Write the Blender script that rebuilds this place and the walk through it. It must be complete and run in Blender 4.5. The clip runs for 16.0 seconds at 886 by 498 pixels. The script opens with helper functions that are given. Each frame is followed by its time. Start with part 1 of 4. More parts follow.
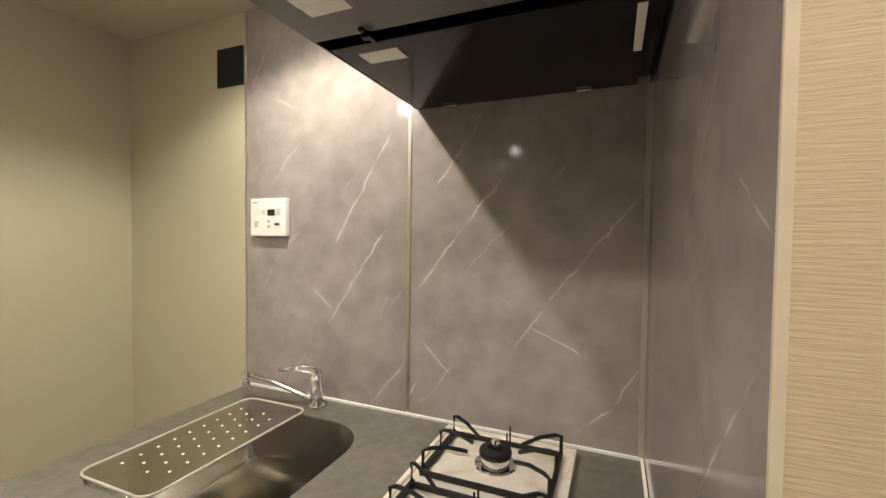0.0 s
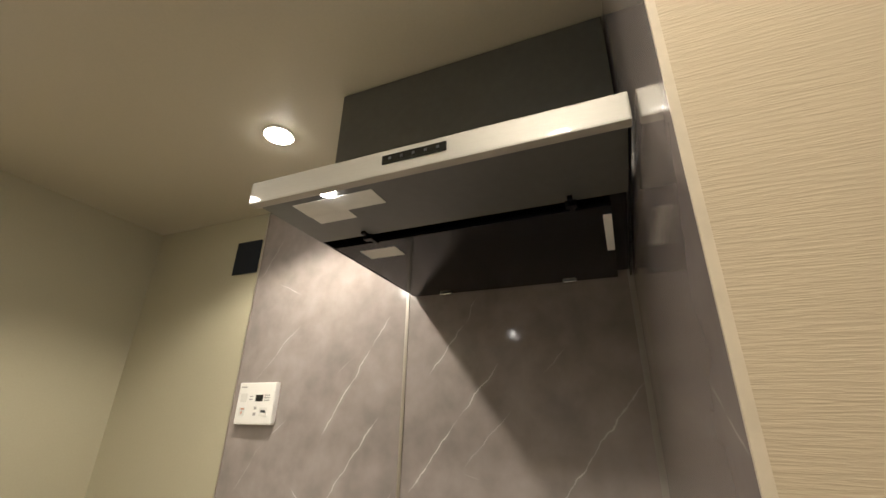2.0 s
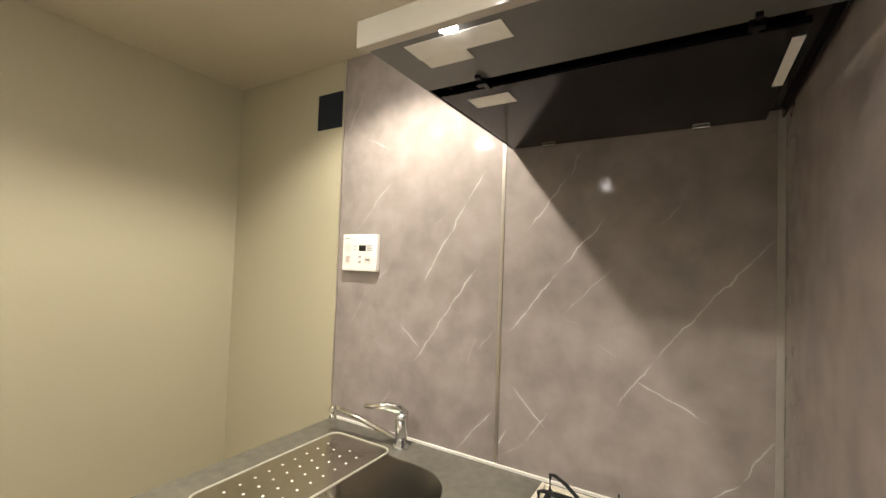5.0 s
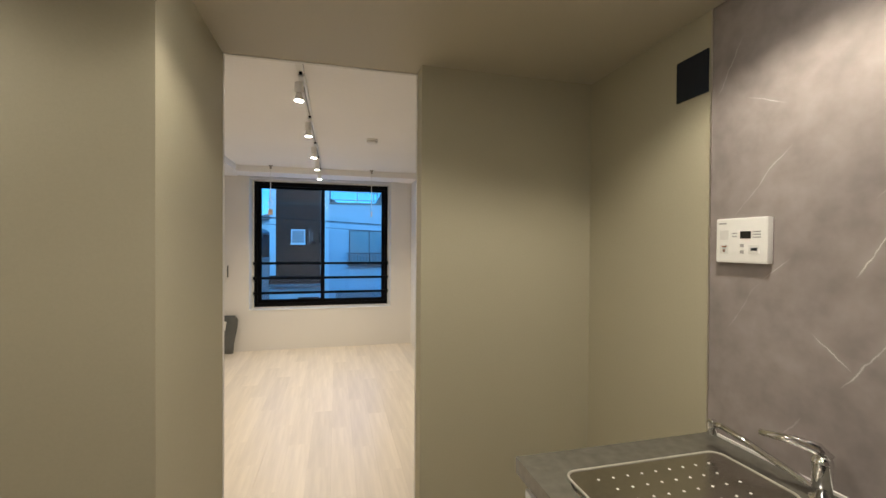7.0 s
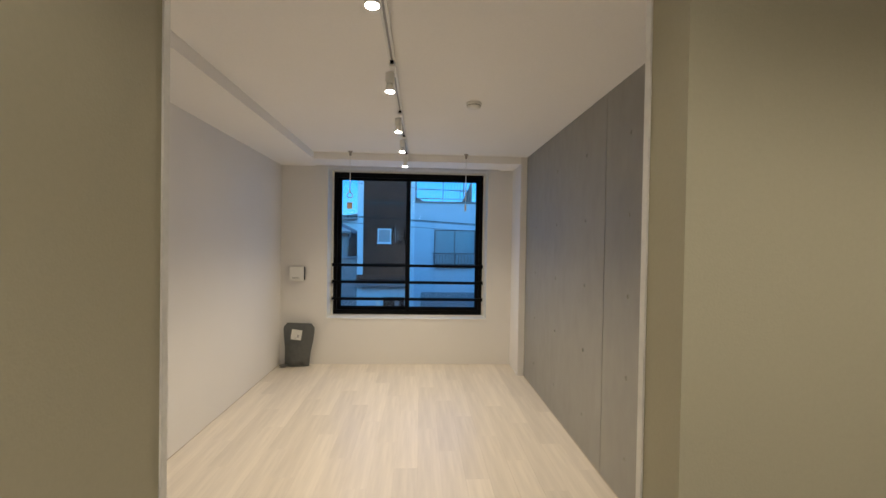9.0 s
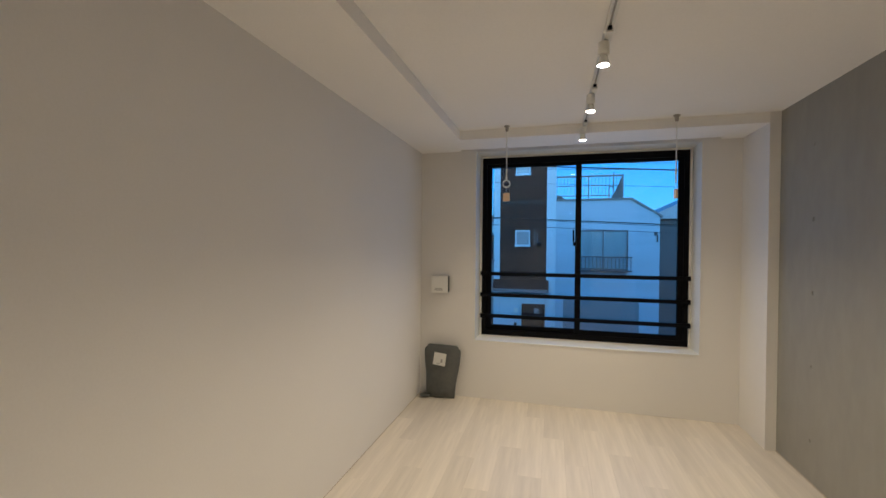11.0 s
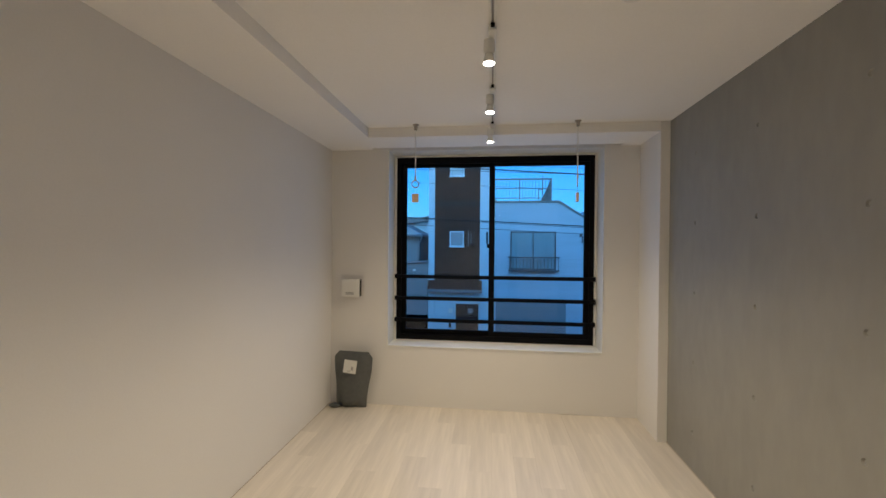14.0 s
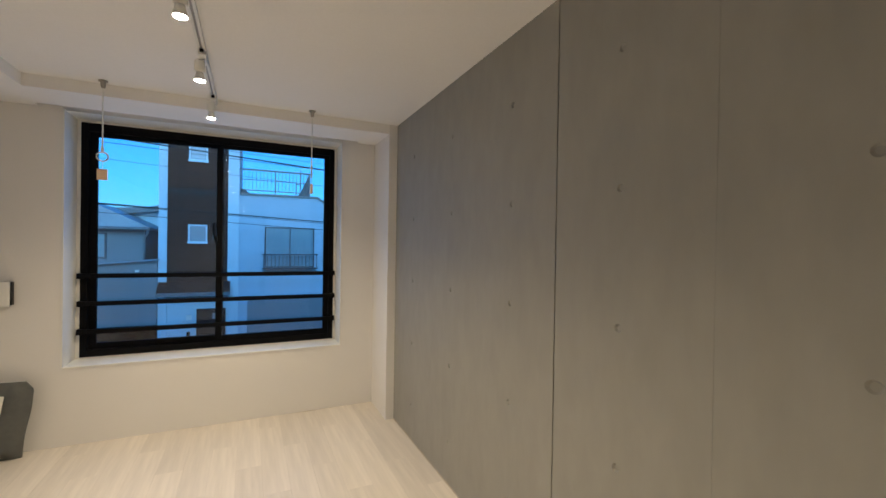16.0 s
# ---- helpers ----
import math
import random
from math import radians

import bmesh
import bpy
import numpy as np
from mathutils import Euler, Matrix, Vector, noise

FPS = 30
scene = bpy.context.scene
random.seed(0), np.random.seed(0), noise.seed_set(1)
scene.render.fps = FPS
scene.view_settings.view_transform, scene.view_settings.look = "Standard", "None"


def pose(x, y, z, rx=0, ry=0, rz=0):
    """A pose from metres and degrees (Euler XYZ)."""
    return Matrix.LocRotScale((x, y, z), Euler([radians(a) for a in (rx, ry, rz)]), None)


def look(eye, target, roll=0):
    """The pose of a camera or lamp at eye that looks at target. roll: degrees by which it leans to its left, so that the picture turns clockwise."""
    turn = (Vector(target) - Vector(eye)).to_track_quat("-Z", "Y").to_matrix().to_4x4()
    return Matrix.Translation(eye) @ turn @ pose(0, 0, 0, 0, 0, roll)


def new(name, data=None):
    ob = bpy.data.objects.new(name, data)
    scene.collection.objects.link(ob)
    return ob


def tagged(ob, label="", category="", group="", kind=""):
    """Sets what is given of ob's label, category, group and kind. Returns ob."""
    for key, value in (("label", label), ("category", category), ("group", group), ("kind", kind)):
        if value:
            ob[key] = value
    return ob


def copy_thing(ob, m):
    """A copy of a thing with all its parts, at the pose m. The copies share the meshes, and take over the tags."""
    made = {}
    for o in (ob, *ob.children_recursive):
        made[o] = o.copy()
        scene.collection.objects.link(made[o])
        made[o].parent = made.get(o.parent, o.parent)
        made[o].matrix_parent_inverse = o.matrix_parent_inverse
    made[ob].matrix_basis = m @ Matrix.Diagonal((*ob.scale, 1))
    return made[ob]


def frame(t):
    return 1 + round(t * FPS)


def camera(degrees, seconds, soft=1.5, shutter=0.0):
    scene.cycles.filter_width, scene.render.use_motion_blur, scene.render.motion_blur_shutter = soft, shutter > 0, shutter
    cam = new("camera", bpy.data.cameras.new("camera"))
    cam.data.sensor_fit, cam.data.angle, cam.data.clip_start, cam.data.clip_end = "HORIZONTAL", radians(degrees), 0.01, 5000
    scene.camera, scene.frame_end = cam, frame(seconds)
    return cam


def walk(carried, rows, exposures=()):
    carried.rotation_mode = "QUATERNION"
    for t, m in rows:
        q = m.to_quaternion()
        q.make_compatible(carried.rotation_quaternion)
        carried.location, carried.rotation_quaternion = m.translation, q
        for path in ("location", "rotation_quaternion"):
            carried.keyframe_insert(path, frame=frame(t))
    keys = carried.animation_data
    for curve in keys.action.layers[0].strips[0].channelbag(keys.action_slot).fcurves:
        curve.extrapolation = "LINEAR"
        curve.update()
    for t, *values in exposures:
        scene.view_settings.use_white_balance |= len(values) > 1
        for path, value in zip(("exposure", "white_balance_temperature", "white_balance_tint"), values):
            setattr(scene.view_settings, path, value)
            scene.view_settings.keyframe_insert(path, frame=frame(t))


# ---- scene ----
cam = camera(93.5, 16.0)
PATH = [
    (0, (0.176, -1.713, 1.397), (2.026, -0.952, 1.337), 0.7),
    (0.5, (0.187, -1.718, 1.407), (2.018, -0.942, 1.647), 0.9),
    (1, (0.183, -1.721, 1.41), (1.958, -0.962, 1.932), 1.1),
    (1.5, (0.173, -1.734, 1.411), (1.889, -0.999, 2.13), 1.2),
    (2, (0.172, -1.736, 1.413), (1.872, -1.008, 2.176), 1.2),
    (2.5, (0.178, -1.738, 1.413), (1.915, -0.995, 2.071), 1.1),
    (3, (0.184, -1.73, 1.411), (1.974, -0.968, 1.874), 1.1),
    (3.2, (0.19, -1.729, 1.413), (1.995, -0.958, 1.795), 1.1),
    (5.3, (0.16, -1.608, 1.432), (1.805, -0.471, 1.416), 1.0),
    (5.5, (0.168, -1.596, 1.439), (1.699, -0.311, 1.416), 1.0),
    (6, (0.167, -1.585, 1.44), (1.34, 0.035, 1.414), 0.8),
    (6.5, (0.152, -1.587, 1.437), (0.937, 0.252, 1.413), 0.5),
    (7, (0.15, -1.571, 1.436), (0.646, 0.367, 1.413), 0.4),
    (7.5, (0.155, -1.481, 1.433), (0.471, 0.493, 1.407), 0.1),
    (8, (0.154, -1.238, 1.43), (0.381, 0.749, 1.404), 0.4),
    (10.5, (-0.125, 0.42, 1.44), (-0.399, 2.401, 1.41), 0.7),
    (11, (-0.262, 0.548, 1.435), (-0.775, 2.481, 1.413), 0.5),
    (11.5, (-0.311, 0.59, 1.418), (-1.064, 2.442, 1.407), 0.6),
    (12, (-0.304, 0.622, 1.41), (-1.203, 2.409, 1.406), 0.5),
    (12.5, (-0.218, 0.67, 1.431), (-1.157, 2.436, 1.424), 0.4),
    (13, (-0.143, 0.701, 1.458), (-0.965, 2.524, 1.44), 0.3),
    (13.5, (-0.085, 0.723, 1.45), (-0.653, 2.641, 1.434), 0.4),
    (14, (-0.036, 0.711, 1.45), (-0.27, 2.697, 1.433), 0.5),
    (14.5, (0.03, 0.682, 1.426), (0.162, 2.678, 1.418), 0.7),
    (15, (0.068, 0.668, 1.423), (0.533, 2.613, 1.412), 0.7),
    (15.5, (0.105, 0.677, 1.419), (0.816, 2.546, 1.406), 0.9),
    (16, (0.182, 0.73, 1.413), (1.025, 2.543, 1.4), 0.9),
]
EXPOSURES = [(0.0, 2.20, 5400, 10), (1.2, 1.96, 5400, 10), (2.6, 1.93, 5400, 10), (5.3, 2.45, 5400, 10), (6.0, 1.80, 5400, 10), (6.4, 1.60, 5400, 10), (7.0, 1.54, 5400, 10), (8.0, 1.42, 5400, 10), (10.3, 1.20, 5500, 10), (12.5, 0.97, 5400, 10), (13.5, 1.03, 5500, 10), (14.5, 1.15, 5500, 10), (16.0, 1.35, 5500, 10)]
walk(cam, [(t, look(eye, target, roll)) for t, eye, target, roll in PATH], EXPOSURES)

# ---- plan, in metres ----
ROOM_L, ROOM_R = -1.50, 1.265          # plain wall, concrete wall
ROOM_Y0, ROOM_Y1 = 0.10, 4.40          # divider, window wall
ROOM_Z, SOFFIT_Z = 2.385, 2.31
SOFFIT_Y, SOFFIT_X = 3.97, -1.03
KIT_X, KIT_Z = 1.20, 2.120             # marble wall, kitchen ceiling
WING_Y, WING_X = -1.785, 0.420         # marble side panel and its front edge
DOOR_L, DOOR_R = -0.249, 0.465
JAMB_Y = -0.49
WIN = (-0.945, 0.885, 0.55, 2.285)      # window frame: x0, x1, z0, z1
GROUND = -3.1

# ---- world and lights ----
world = bpy.data.worlds.new("dusk_sky")
scene.world = world
world.use_nodes = True
wn = world.node_tree.nodes
sky = wn.new("ShaderNodeTexSky")
sky.sky_type = "NISHITA"
sky.sun_disc = False
sky.sun_elevation = radians(14.0)
sky.sun_rotation = radians(180.0)
sky.ozone_density = 10.0
wn["Background"].inputs["Strength"].default_value = 0.10
faint_tint = wn.new("ShaderNodeMix")          # flat teal tint multiplied into the whole sky's colour
faint_tint.data_type, faint_tint.blend_type = "RGBA", "MULTIPLY"
faint_tint.inputs["Factor"].default_value = 1.0
faint_tint.inputs[7].default_value = (0.95, 1.06, 1.0, 1)
world.node_tree.links.new(sky.outputs["Color"], faint_tint.inputs[6])
world.node_tree.links.new(faint_tint.outputs[2], wn["Background"].inputs["Color"])

sun_data = bpy.data.lights.new("overcast_sun", "SUN")
sun_data.energy, sun_data.angle, sun_data.color = 0.66, radians(40), (0.22, 0.68, 1.0)
sun = new("overcast_sun", sun_data)
sun.matrix_world = look((0, -10, 14), (0, 0, 14 - 10 * math.tan(radians(14))))

WARM, ROOM_WARM = (1.0, 0.80, 0.56), (1.0, 0.76, 0.45)
TRACK_X = -0.042
LAMP_Y = (0.913, 1.72, 2.529, 3.192, 3.90)
ROOM_W = 18.8
DOWNLIGHTS = ((0.850, -0.955, 12.8, 140), (0.06, -1.66, 7.0, 150), (-1.02, -0.83, 7.5, 162), (0.10, -0.60, 5.2, 138))


def spot(name, place, watts, degrees, blend, radius, tone=WARM):
    data = bpy.data.lights.new(name, "SPOT")
    data.energy, data.color = watts, tone
    data.spot_size, data.spot_blend, data.shadow_soft_size = radians(degrees), blend, radius
    ob = new(name, data)
    ob.location = place
    return ob


for y in LAMP_Y:
    spot("track_lamp_light", (TRACK_X - 0.015, y, 2.222), ROOM_W, 130, 1.0, 0.02, ROOM_WARM)
for x, y, w, cone in DOWNLIGHTS:
    spot("downlight_light", (x, y, KIT_Z - 0.016), w, cone, 0.4, 0.025)

# added unseen area lamp inside the glass, stands in for dusk sky light
data = bpy.data.lights.new("window_sky_light", "AREA")
data.shape, data.size, data.size_y = "RECTANGLE", 1.72, 1.62
data.energy, data.color = 1.3, (0.28, 0.56, 1.0)
sky_light = new("window_sky_light", data)
sky_light.matrix_world = pose(-0.03, 4.575, 1.42, -90, 0, 0)


# ---- material helpers ----
def mat(name, color, rough=0.6, metal=0.0, vary=0.06, scale=6.0, fine=60.0, bump=0.1, bump_scale=200.0, spec=0.5,
        stretch=(1, 1, 1), coat=0.0, random_piece=0.0):
    """A principled surface with two scales of colour change and a fine relief."""
    m = bpy.data.materials.new(name)
    m.use_nodes = True
    nt = m.node_tree
    n, l = nt.nodes, nt.links
    p = n["Principled BSDF"]
    p.inputs["Roughness"].default_value = rough
    p.inputs["Metallic"].default_value = metal
    p.inputs["Specular IOR Level"].default_value = spec
    p.inputs["Coat Weight"].default_value = coat
    tc = n.new("ShaderNodeTexCoord")
    mp = n.new("ShaderNodeMapping")
    mp.inputs["Scale"].default_value = stretch
    l.new(tc.outputs["Object"], mp.inputs["Vector"])
    big = n.new("ShaderNodeTexNoise")
    big.inputs["Scale"].default_value, big.inputs["Detail"].default_value = scale, 4
    small = n.new("ShaderNodeTexNoise")
    small.inputs["Scale"].default_value, small.inputs["Detail"].default_value = fine, 3
    for t in (big, small):
        l.new(mp.outputs[0], t.inputs["Vector"])
    add = n.new("ShaderNodeMath")
    add.operation = "ADD"
    l.new(big.outputs["Fac"], add.inputs[0])
    l.new(small.outputs["Fac"], add.inputs[1])
    val = n.new("ShaderNodeMapRange")
    val.inputs["From Min"].default_value, val.inputs["From Max"].default_value = 0.5, 1.5
    val.inputs["To Min"].default_value, val.inputs["To Max"].default_value = 1 - 2 * vary, 1 + 2 * vary
    l.new(add.outputs[0], val.inputs["Value"])
    mul = n.new("ShaderNodeMix")
    mul.data_type, mul.blend_type = "RGBA", "MULTIPLY"
    mul.inputs["Factor"].default_value = 1.0
    mul.inputs[6].default_value = (*color, 1)
    comb = n.new("ShaderNodeCombineColor")
    src = val.outputs[0]
    if random_piece:
        oi = n.new("ShaderNodeObjectInfo")
        rr = n.new("ShaderNodeMapRange")
        rr.inputs["To Min"].default_value, rr.inputs["To Max"].default_value = 1 - random_piece, 1 + random_piece
        l.new(oi.outputs["Random"], rr.inputs["Value"])
        mm = n.new("ShaderNodeMath")
        mm.operation = "MULTIPLY"
        l.new(src, mm.inputs[0])
        l.new(rr.outputs[0], mm.inputs[1])
        src = mm.outputs[0]
    for c in range(3):
        l.new(src, comb.inputs[c])
    l.new(comb.outputs[0], mul.inputs[7])
    l.new(mul.outputs[2], p.inputs["Base Color"])
    if bump:
        bt = n.new("ShaderNodeTexNoise")
        bt.inputs["Scale"].default_value, bt.inputs["Detail"].default_value = bump_scale, 4
        l.new(mp.outputs[0], bt.inputs["Vector"])
        b = n.new("ShaderNodeBump")
        b.inputs["Strength"].default_value, b.inputs["Distance"].default_value = bump, 0.002
        l.new(bt.outputs["Fac"], b.inputs["Height"])
        l.new(b.outputs[0], p.inputs["Normal"])
    return m


def glow(name, color, strength):
    m = bpy.data.materials.new(name)
    m.use_nodes = True
    p = m.node_tree.nodes["Principled BSDF"]
    p.inputs["Base Color"].default_value = (*color, 1)
    p.inputs["Emission Color"].default_value = (*color, 1)
    p.inputs["Emission Strength"].default_value = strength
    return m


def glass(name, rough=0.0):
    m = bpy.data.materials.new(name)
    m.use_nodes = True
    p = m.node_tree.nodes["Principled BSDF"]
    p.inputs["Base Color"].default_value = (0.96, 0.98, 0.98, 1)
    p.inputs["Roughness"].default_value = rough
    p.inputs["Transmission Weight"].default_value = 1.0
    p.inputs["IOR"].default_value = 1.45
    return m


def marble(name, axes, veins):
    """Satin grey stone panel: soft clouds, and straight white veins given by their two ends on the wall."""
    m = mat(name, (0.285, 0.25, 0.232), rough=0.11, vary=0.16, scale=4.5, fine=15.0, bump=0.02, bump_scale=90, spec=0.5)
    nt = m.node_tree
    n, l = nt.nodes, nt.links
    p = n["Principled BSDF"]

    def math_node(op, a, b=None, clamp=False):
        k = n.new("ShaderNodeMath")
        k.operation, k.use_clamp = op, clamp
        for i, v in enumerate((a, b)):
            if v is None:
                continue
            if isinstance(v, (int, float)):
                k.inputs[i].default_value = v
            else:
                l.new(v, k.inputs[i])
        return k.outputs[0]

    tc = n.new("ShaderNodeTexCoord")
    wob = n.new("ShaderNodeTexNoise")
    wob.inputs["Scale"].default_value, wob.inputs["Detail"].default_value = 14.0, 5
    l.new(tc.outputs["Object"], wob.inputs["Vector"])
    sep = n.new("ShaderNodeSeparateXYZ")
    l.new(tc.outputs["Object"], sep.inputs[0])
    u, v = sep.outputs[axes[0]], sep.outputs[axes[1]]
    shift = math_node("MULTIPLY", math_node("SUBTRACT", wob.outputs["Fac"], 0.5), 0.036)
    u = math_node("ADD", u, shift)
    brk = n.new("ShaderNodeTexNoise")
    brk.inputs["Scale"].default_value, brk.inputs["Detail"].default_value = 22.0, 3
    l.new(tc.outputs["Object"], brk.inputs["Vector"])
    total = None
    for a, b, c, d, w in veins:
        length = math.hypot(c - a, d - b)
        du, dv = (c - a) / length, (d - b) / length
        pu, pv = math_node("SUBTRACT", u, a), math_node("SUBTRACT", v, b)
        along = math_node("ADD", math_node("MULTIPLY", pu, du), math_node("MULTIPLY", pv, dv))
        across = math_node("ABSOLUTE", math_node("SUBTRACT", math_node("MULTIPLY", pu, dv), math_node("MULTIPLY", pv, du)))
        inside = math_node("MULTIPLY", math_node("MULTIPLY", along, 30.0, True), math_node("MULTIPLY", math_node("SUBTRACT", length, along), 30.0, True))
        line = math_node("SUBTRACT", 1.0, math_node("DIVIDE", across, 0.0021), True)
        faint_tint = math_node("MULTIPLY", math_node("SUBTRACT", 1.0, math_node("DIVIDE", across, 0.014), True), 0.09)
        one = math_node("MULTIPLY", math_node("MULTIPLY", math_node("ADD", line, faint_tint), inside), w)
        total = one if total is None else math_node("MAXIMUM", total, one)
    gap = math_node("MULTIPLY", math_node("SUBTRACT", brk.outputs["Fac"], 0.22), 2.4, True)
    total = math_node("MULTIPLY", total, gap, True)
    old = p.inputs["Base Color"].links[0].from_socket
    mix = n.new("ShaderNodeMix")
    mix.data_type = "RGBA"
    l.new(total, mix.inputs["Factor"])
    l.new(old, mix.inputs[6])
    mix.inputs[7].default_value = (0.75, 0.71, 0.66, 1)
    l.new(mix.outputs[2], p.inputs["Base Color"])
    return m


def wallpaper(name, color, scale=28.0, strength=0.35, dist=0.003, stretch=(1, 1, 9)):
    """Vinyl wallpaper with embossed level ridges."""
    return mat(name, color, rough=0.75, vary=0.03, scale=2.0, fine=40, bump=strength, bump_scale=scale, stretch=stretch, spec=0.3)


# ---- materials ----
M_WHITE = mat("white_wallpaper", (0.78, 0.76, 0.73), rough=0.8, vary=0.015, scale=1.5, fine=120, bump=0.12, bump_scale=260, spec=0.3)
M_CEIL = mat("ceiling_paper", (0.90, 0.88, 0.85), rough=0.85, vary=0.015, scale=1.2, fine=90, bump=0.12, bump_scale=220, spec=0.25)
M_OLIVE = mat("grey_green_wallpaper", (0.42, 0.39, 0.275), rough=0.7, vary=0.02, scale=1.5, fine=150, bump=0.14, bump_scale=300, spec=0.35)
M_KCEIL = mat("grey_green_ceiling", (0.46, 0.425, 0.325), rough=0.5, vary=0.02, scale=1.5, fine=150, bump=0.08, bump_scale=300, spec=0.4)
M_BEIGE = wallpaper("ridged_beige_wallpaper", (0.54, 0.45, 0.305), scale=42.0, strength=0.30, stretch=(1, 1, 15))
M_CONC = mat("bare_concrete", (0.305, 0.295, 0.262), rough=0.6, vary=0.055, scale=1.1, fine=9, bump=0.12, bump_scale=60, spec=0.35, stretch=(1, 1.5, 0.6))
M_PLANK = mat("pale_oak_plank", (0.71, 0.645, 0.555), rough=0.36, vary=0.08, scale=2.0, fine=5, bump=0.04, bump_scale=60, stretch=(6, 0.4, 1), random_piece=0.065)
M_GAP = mat("brown_joint", (0.50, 0.43, 0.35), rough=0.8, bump=0)
M_COUNTER = mat("dark_grey_stone_laminate", (0.118, 0.112, 0.090), rough=0.20, vary=0.12, scale=5, fine=40, bump=0.03, bump_scale=80)
M_CAULK = mat("white_silicone", (0.75, 0.73, 0.68), rough=0.4, bump=0)
M_TRIM = mat("beige_edge_trim", (0.62, 0.54, 0.40), rough=0.4, bump=0.03)
M_GREYTRIM = mat("grey_joint_trim", (0.33, 0.305, 0.27), rough=0.35, bump=0)
M_DRAIN = mat("dull_drainer_steel", (0.46, 0.44, 0.39), rough=0.24, metal=1.0, vary=0.06, scale=4, fine=70, bump=0.03, bump_scale=160)
M_ALU = mat("aluminium_joint", (0.52, 0.48, 0.42), rough=0.36, metal=0.9, vary=0.03, bump=0)
M_RIM = mat("dull_pale_metal", (0.42, 0.40, 0.32), rough=0.45, vary=0.05, bump=0)
M_TRAY = mat("bright_steel_tray", (0.92, 0.86, 0.74), rough=0.30, metal=0.55, vary=0.05, scale=6, fine=60, bump=0.02)
M_STEEL = mat("brushed_steel", (0.66, 0.64, 0.59), rough=0.2, metal=1.0, vary=0.04, scale=3, fine=70, bump=0.05, bump_scale=160, stretch=(1, 1, 12))
M_LIP = mat("satin_steel_lip", (0.40, 0.38, 0.32), rough=0.5, metal=0.25, coat=0.4, vary=0.03, scale=4, fine=90, bump=0, stretch=(1, 1, 14))
M_PLATE = mat("satin_grey_sheet", (0.14, 0.142, 0.132), rough=0.36, metal=0.6, vary=0.05, bump=0.02)
M_DUCT = mat("dark_duct_sheet", (0.12, 0.12, 0.108), rough=0.3, metal=0.4, vary=0.06, bump=0.02)
M_CHROME = mat("chrome", (0.80, 0.80, 0.80), rough=0.08, metal=1.0, vary=0.01, bump=0)
M_BLACK = mat("black_paint", (0.004, 0.0045, 0.006), rough=0.15, vary=0.1, bump=0.02, spec=0.25)
M_IRON = mat("black_enamelled_iron", (0.007, 0.0065, 0.0065), rough=0.5, vary=0.15, bump=0.2, bump_scale=150, spec=0.25)
M_FRAME = mat("black_anodised_aluminium", (0.004, 0.004, 0.005), rough=0.55, vary=0.08, bump=0.02, spec=0.10)
M_VENT = mat("dark_navy_plate", (0.010, 0.014, 0.021), rough=0.45, vary=0.05, bump=0.02, spec=0.3)
M_PLASTIC = mat("white_plastic", (0.80, 0.79, 0.74), rough=0.35, vary=0.01, bump=0.02)
M_GREYPRINT = mat("grey_print", (0.35, 0.34, 0.32), rough=0.5, bump=0)
M_BUTTON = mat("dim_button", (0.05, 0.05, 0.047), rough=0.8, bump=0)
M_HOODLAMP = glow("hood_lamp_face", (1.0, 0.86, 0.66), 14.0)
M_RED = mat("orange_print", (0.70, 0.25, 0.10), rough=0.5, bump=0)
M_SCREEN = mat("dark_screen", (0.012, 0.012, 0.010), rough=0.15, bump=0)
M_LABEL = mat("paper_label", (0.70, 0.69, 0.64), rough=0.55, vary=0.04, bump=0.03)
M_CAB = mat("white_cabinet_front", (0.74, 0.73, 0.70), rough=0.3, vary=0.01, bump=0.02)
M_BAG = mat("grey_polythene", (0.10, 0.105, 0.10), rough=0.38, vary=0.12, scale=5, fine=30, bump=0.35, bump_scale=26)
M_TAG = mat("orange_tag", (0.84, 0.60, 0.37), rough=0.5, bump=0)
M_GLASS = glass("clear_glass")
M_BULB = glow("lit_lamp_face", (1.0, 0.84, 0.62), 45.0)
# blue of the dusk light is tinted into siding, render and pane colours
M_SIDING = mat("dusk_tinted_siding", (0.43, 0.52, 0.60), rough=0.7, vary=0.06, scale=0.7, fine=8, bump=0.3, bump_scale=3, stretch=(0.05, 0.05, 4))
M_BROWN = mat("brown_cladding", (0.052, 0.031, 0.025), rough=0.85, vary=0.22, scale=1.6, fine=14, bump=0.3, bump_scale=14, spec=0.08, stretch=(1, 1, 2))
M_RENDER = mat("dusk_tinted_render", (0.58, 0.67, 0.72), rough=0.8, vary=0.05, scale=0.8, fine=12, bump=0.2, bump_scale=30)
M_GREYWALL = mat("grey_mortar", (0.24, 0.245, 0.25), rough=0.8, vary=0.10, scale=0.7, fine=10, bump=0.25, bump_scale=25)
M_DARKWALL = mat("dark_boarding", (0.09, 0.09, 0.095), rough=0.7, vary=0.12, scale=1, fine=10, bump=0.2, bump_scale=12)
M_ROOF = mat("slate_roof", (0.33, 0.36, 0.39), rough=0.38, vary=0.12, scale=1.0, fine=12, bump=0.3, bump_scale=10)
M_ROOFEDGE = mat("roof_edge_metal", (0.16, 0.165, 0.17), rough=0.5, bump=0.05)
M_SHUTTER = mat("grey_shutter", (0.20, 0.235, 0.255), rough=0.5, vary=0.06, bump=0.2, bump_scale=6, stretch=(0.05, 0.05, 5))
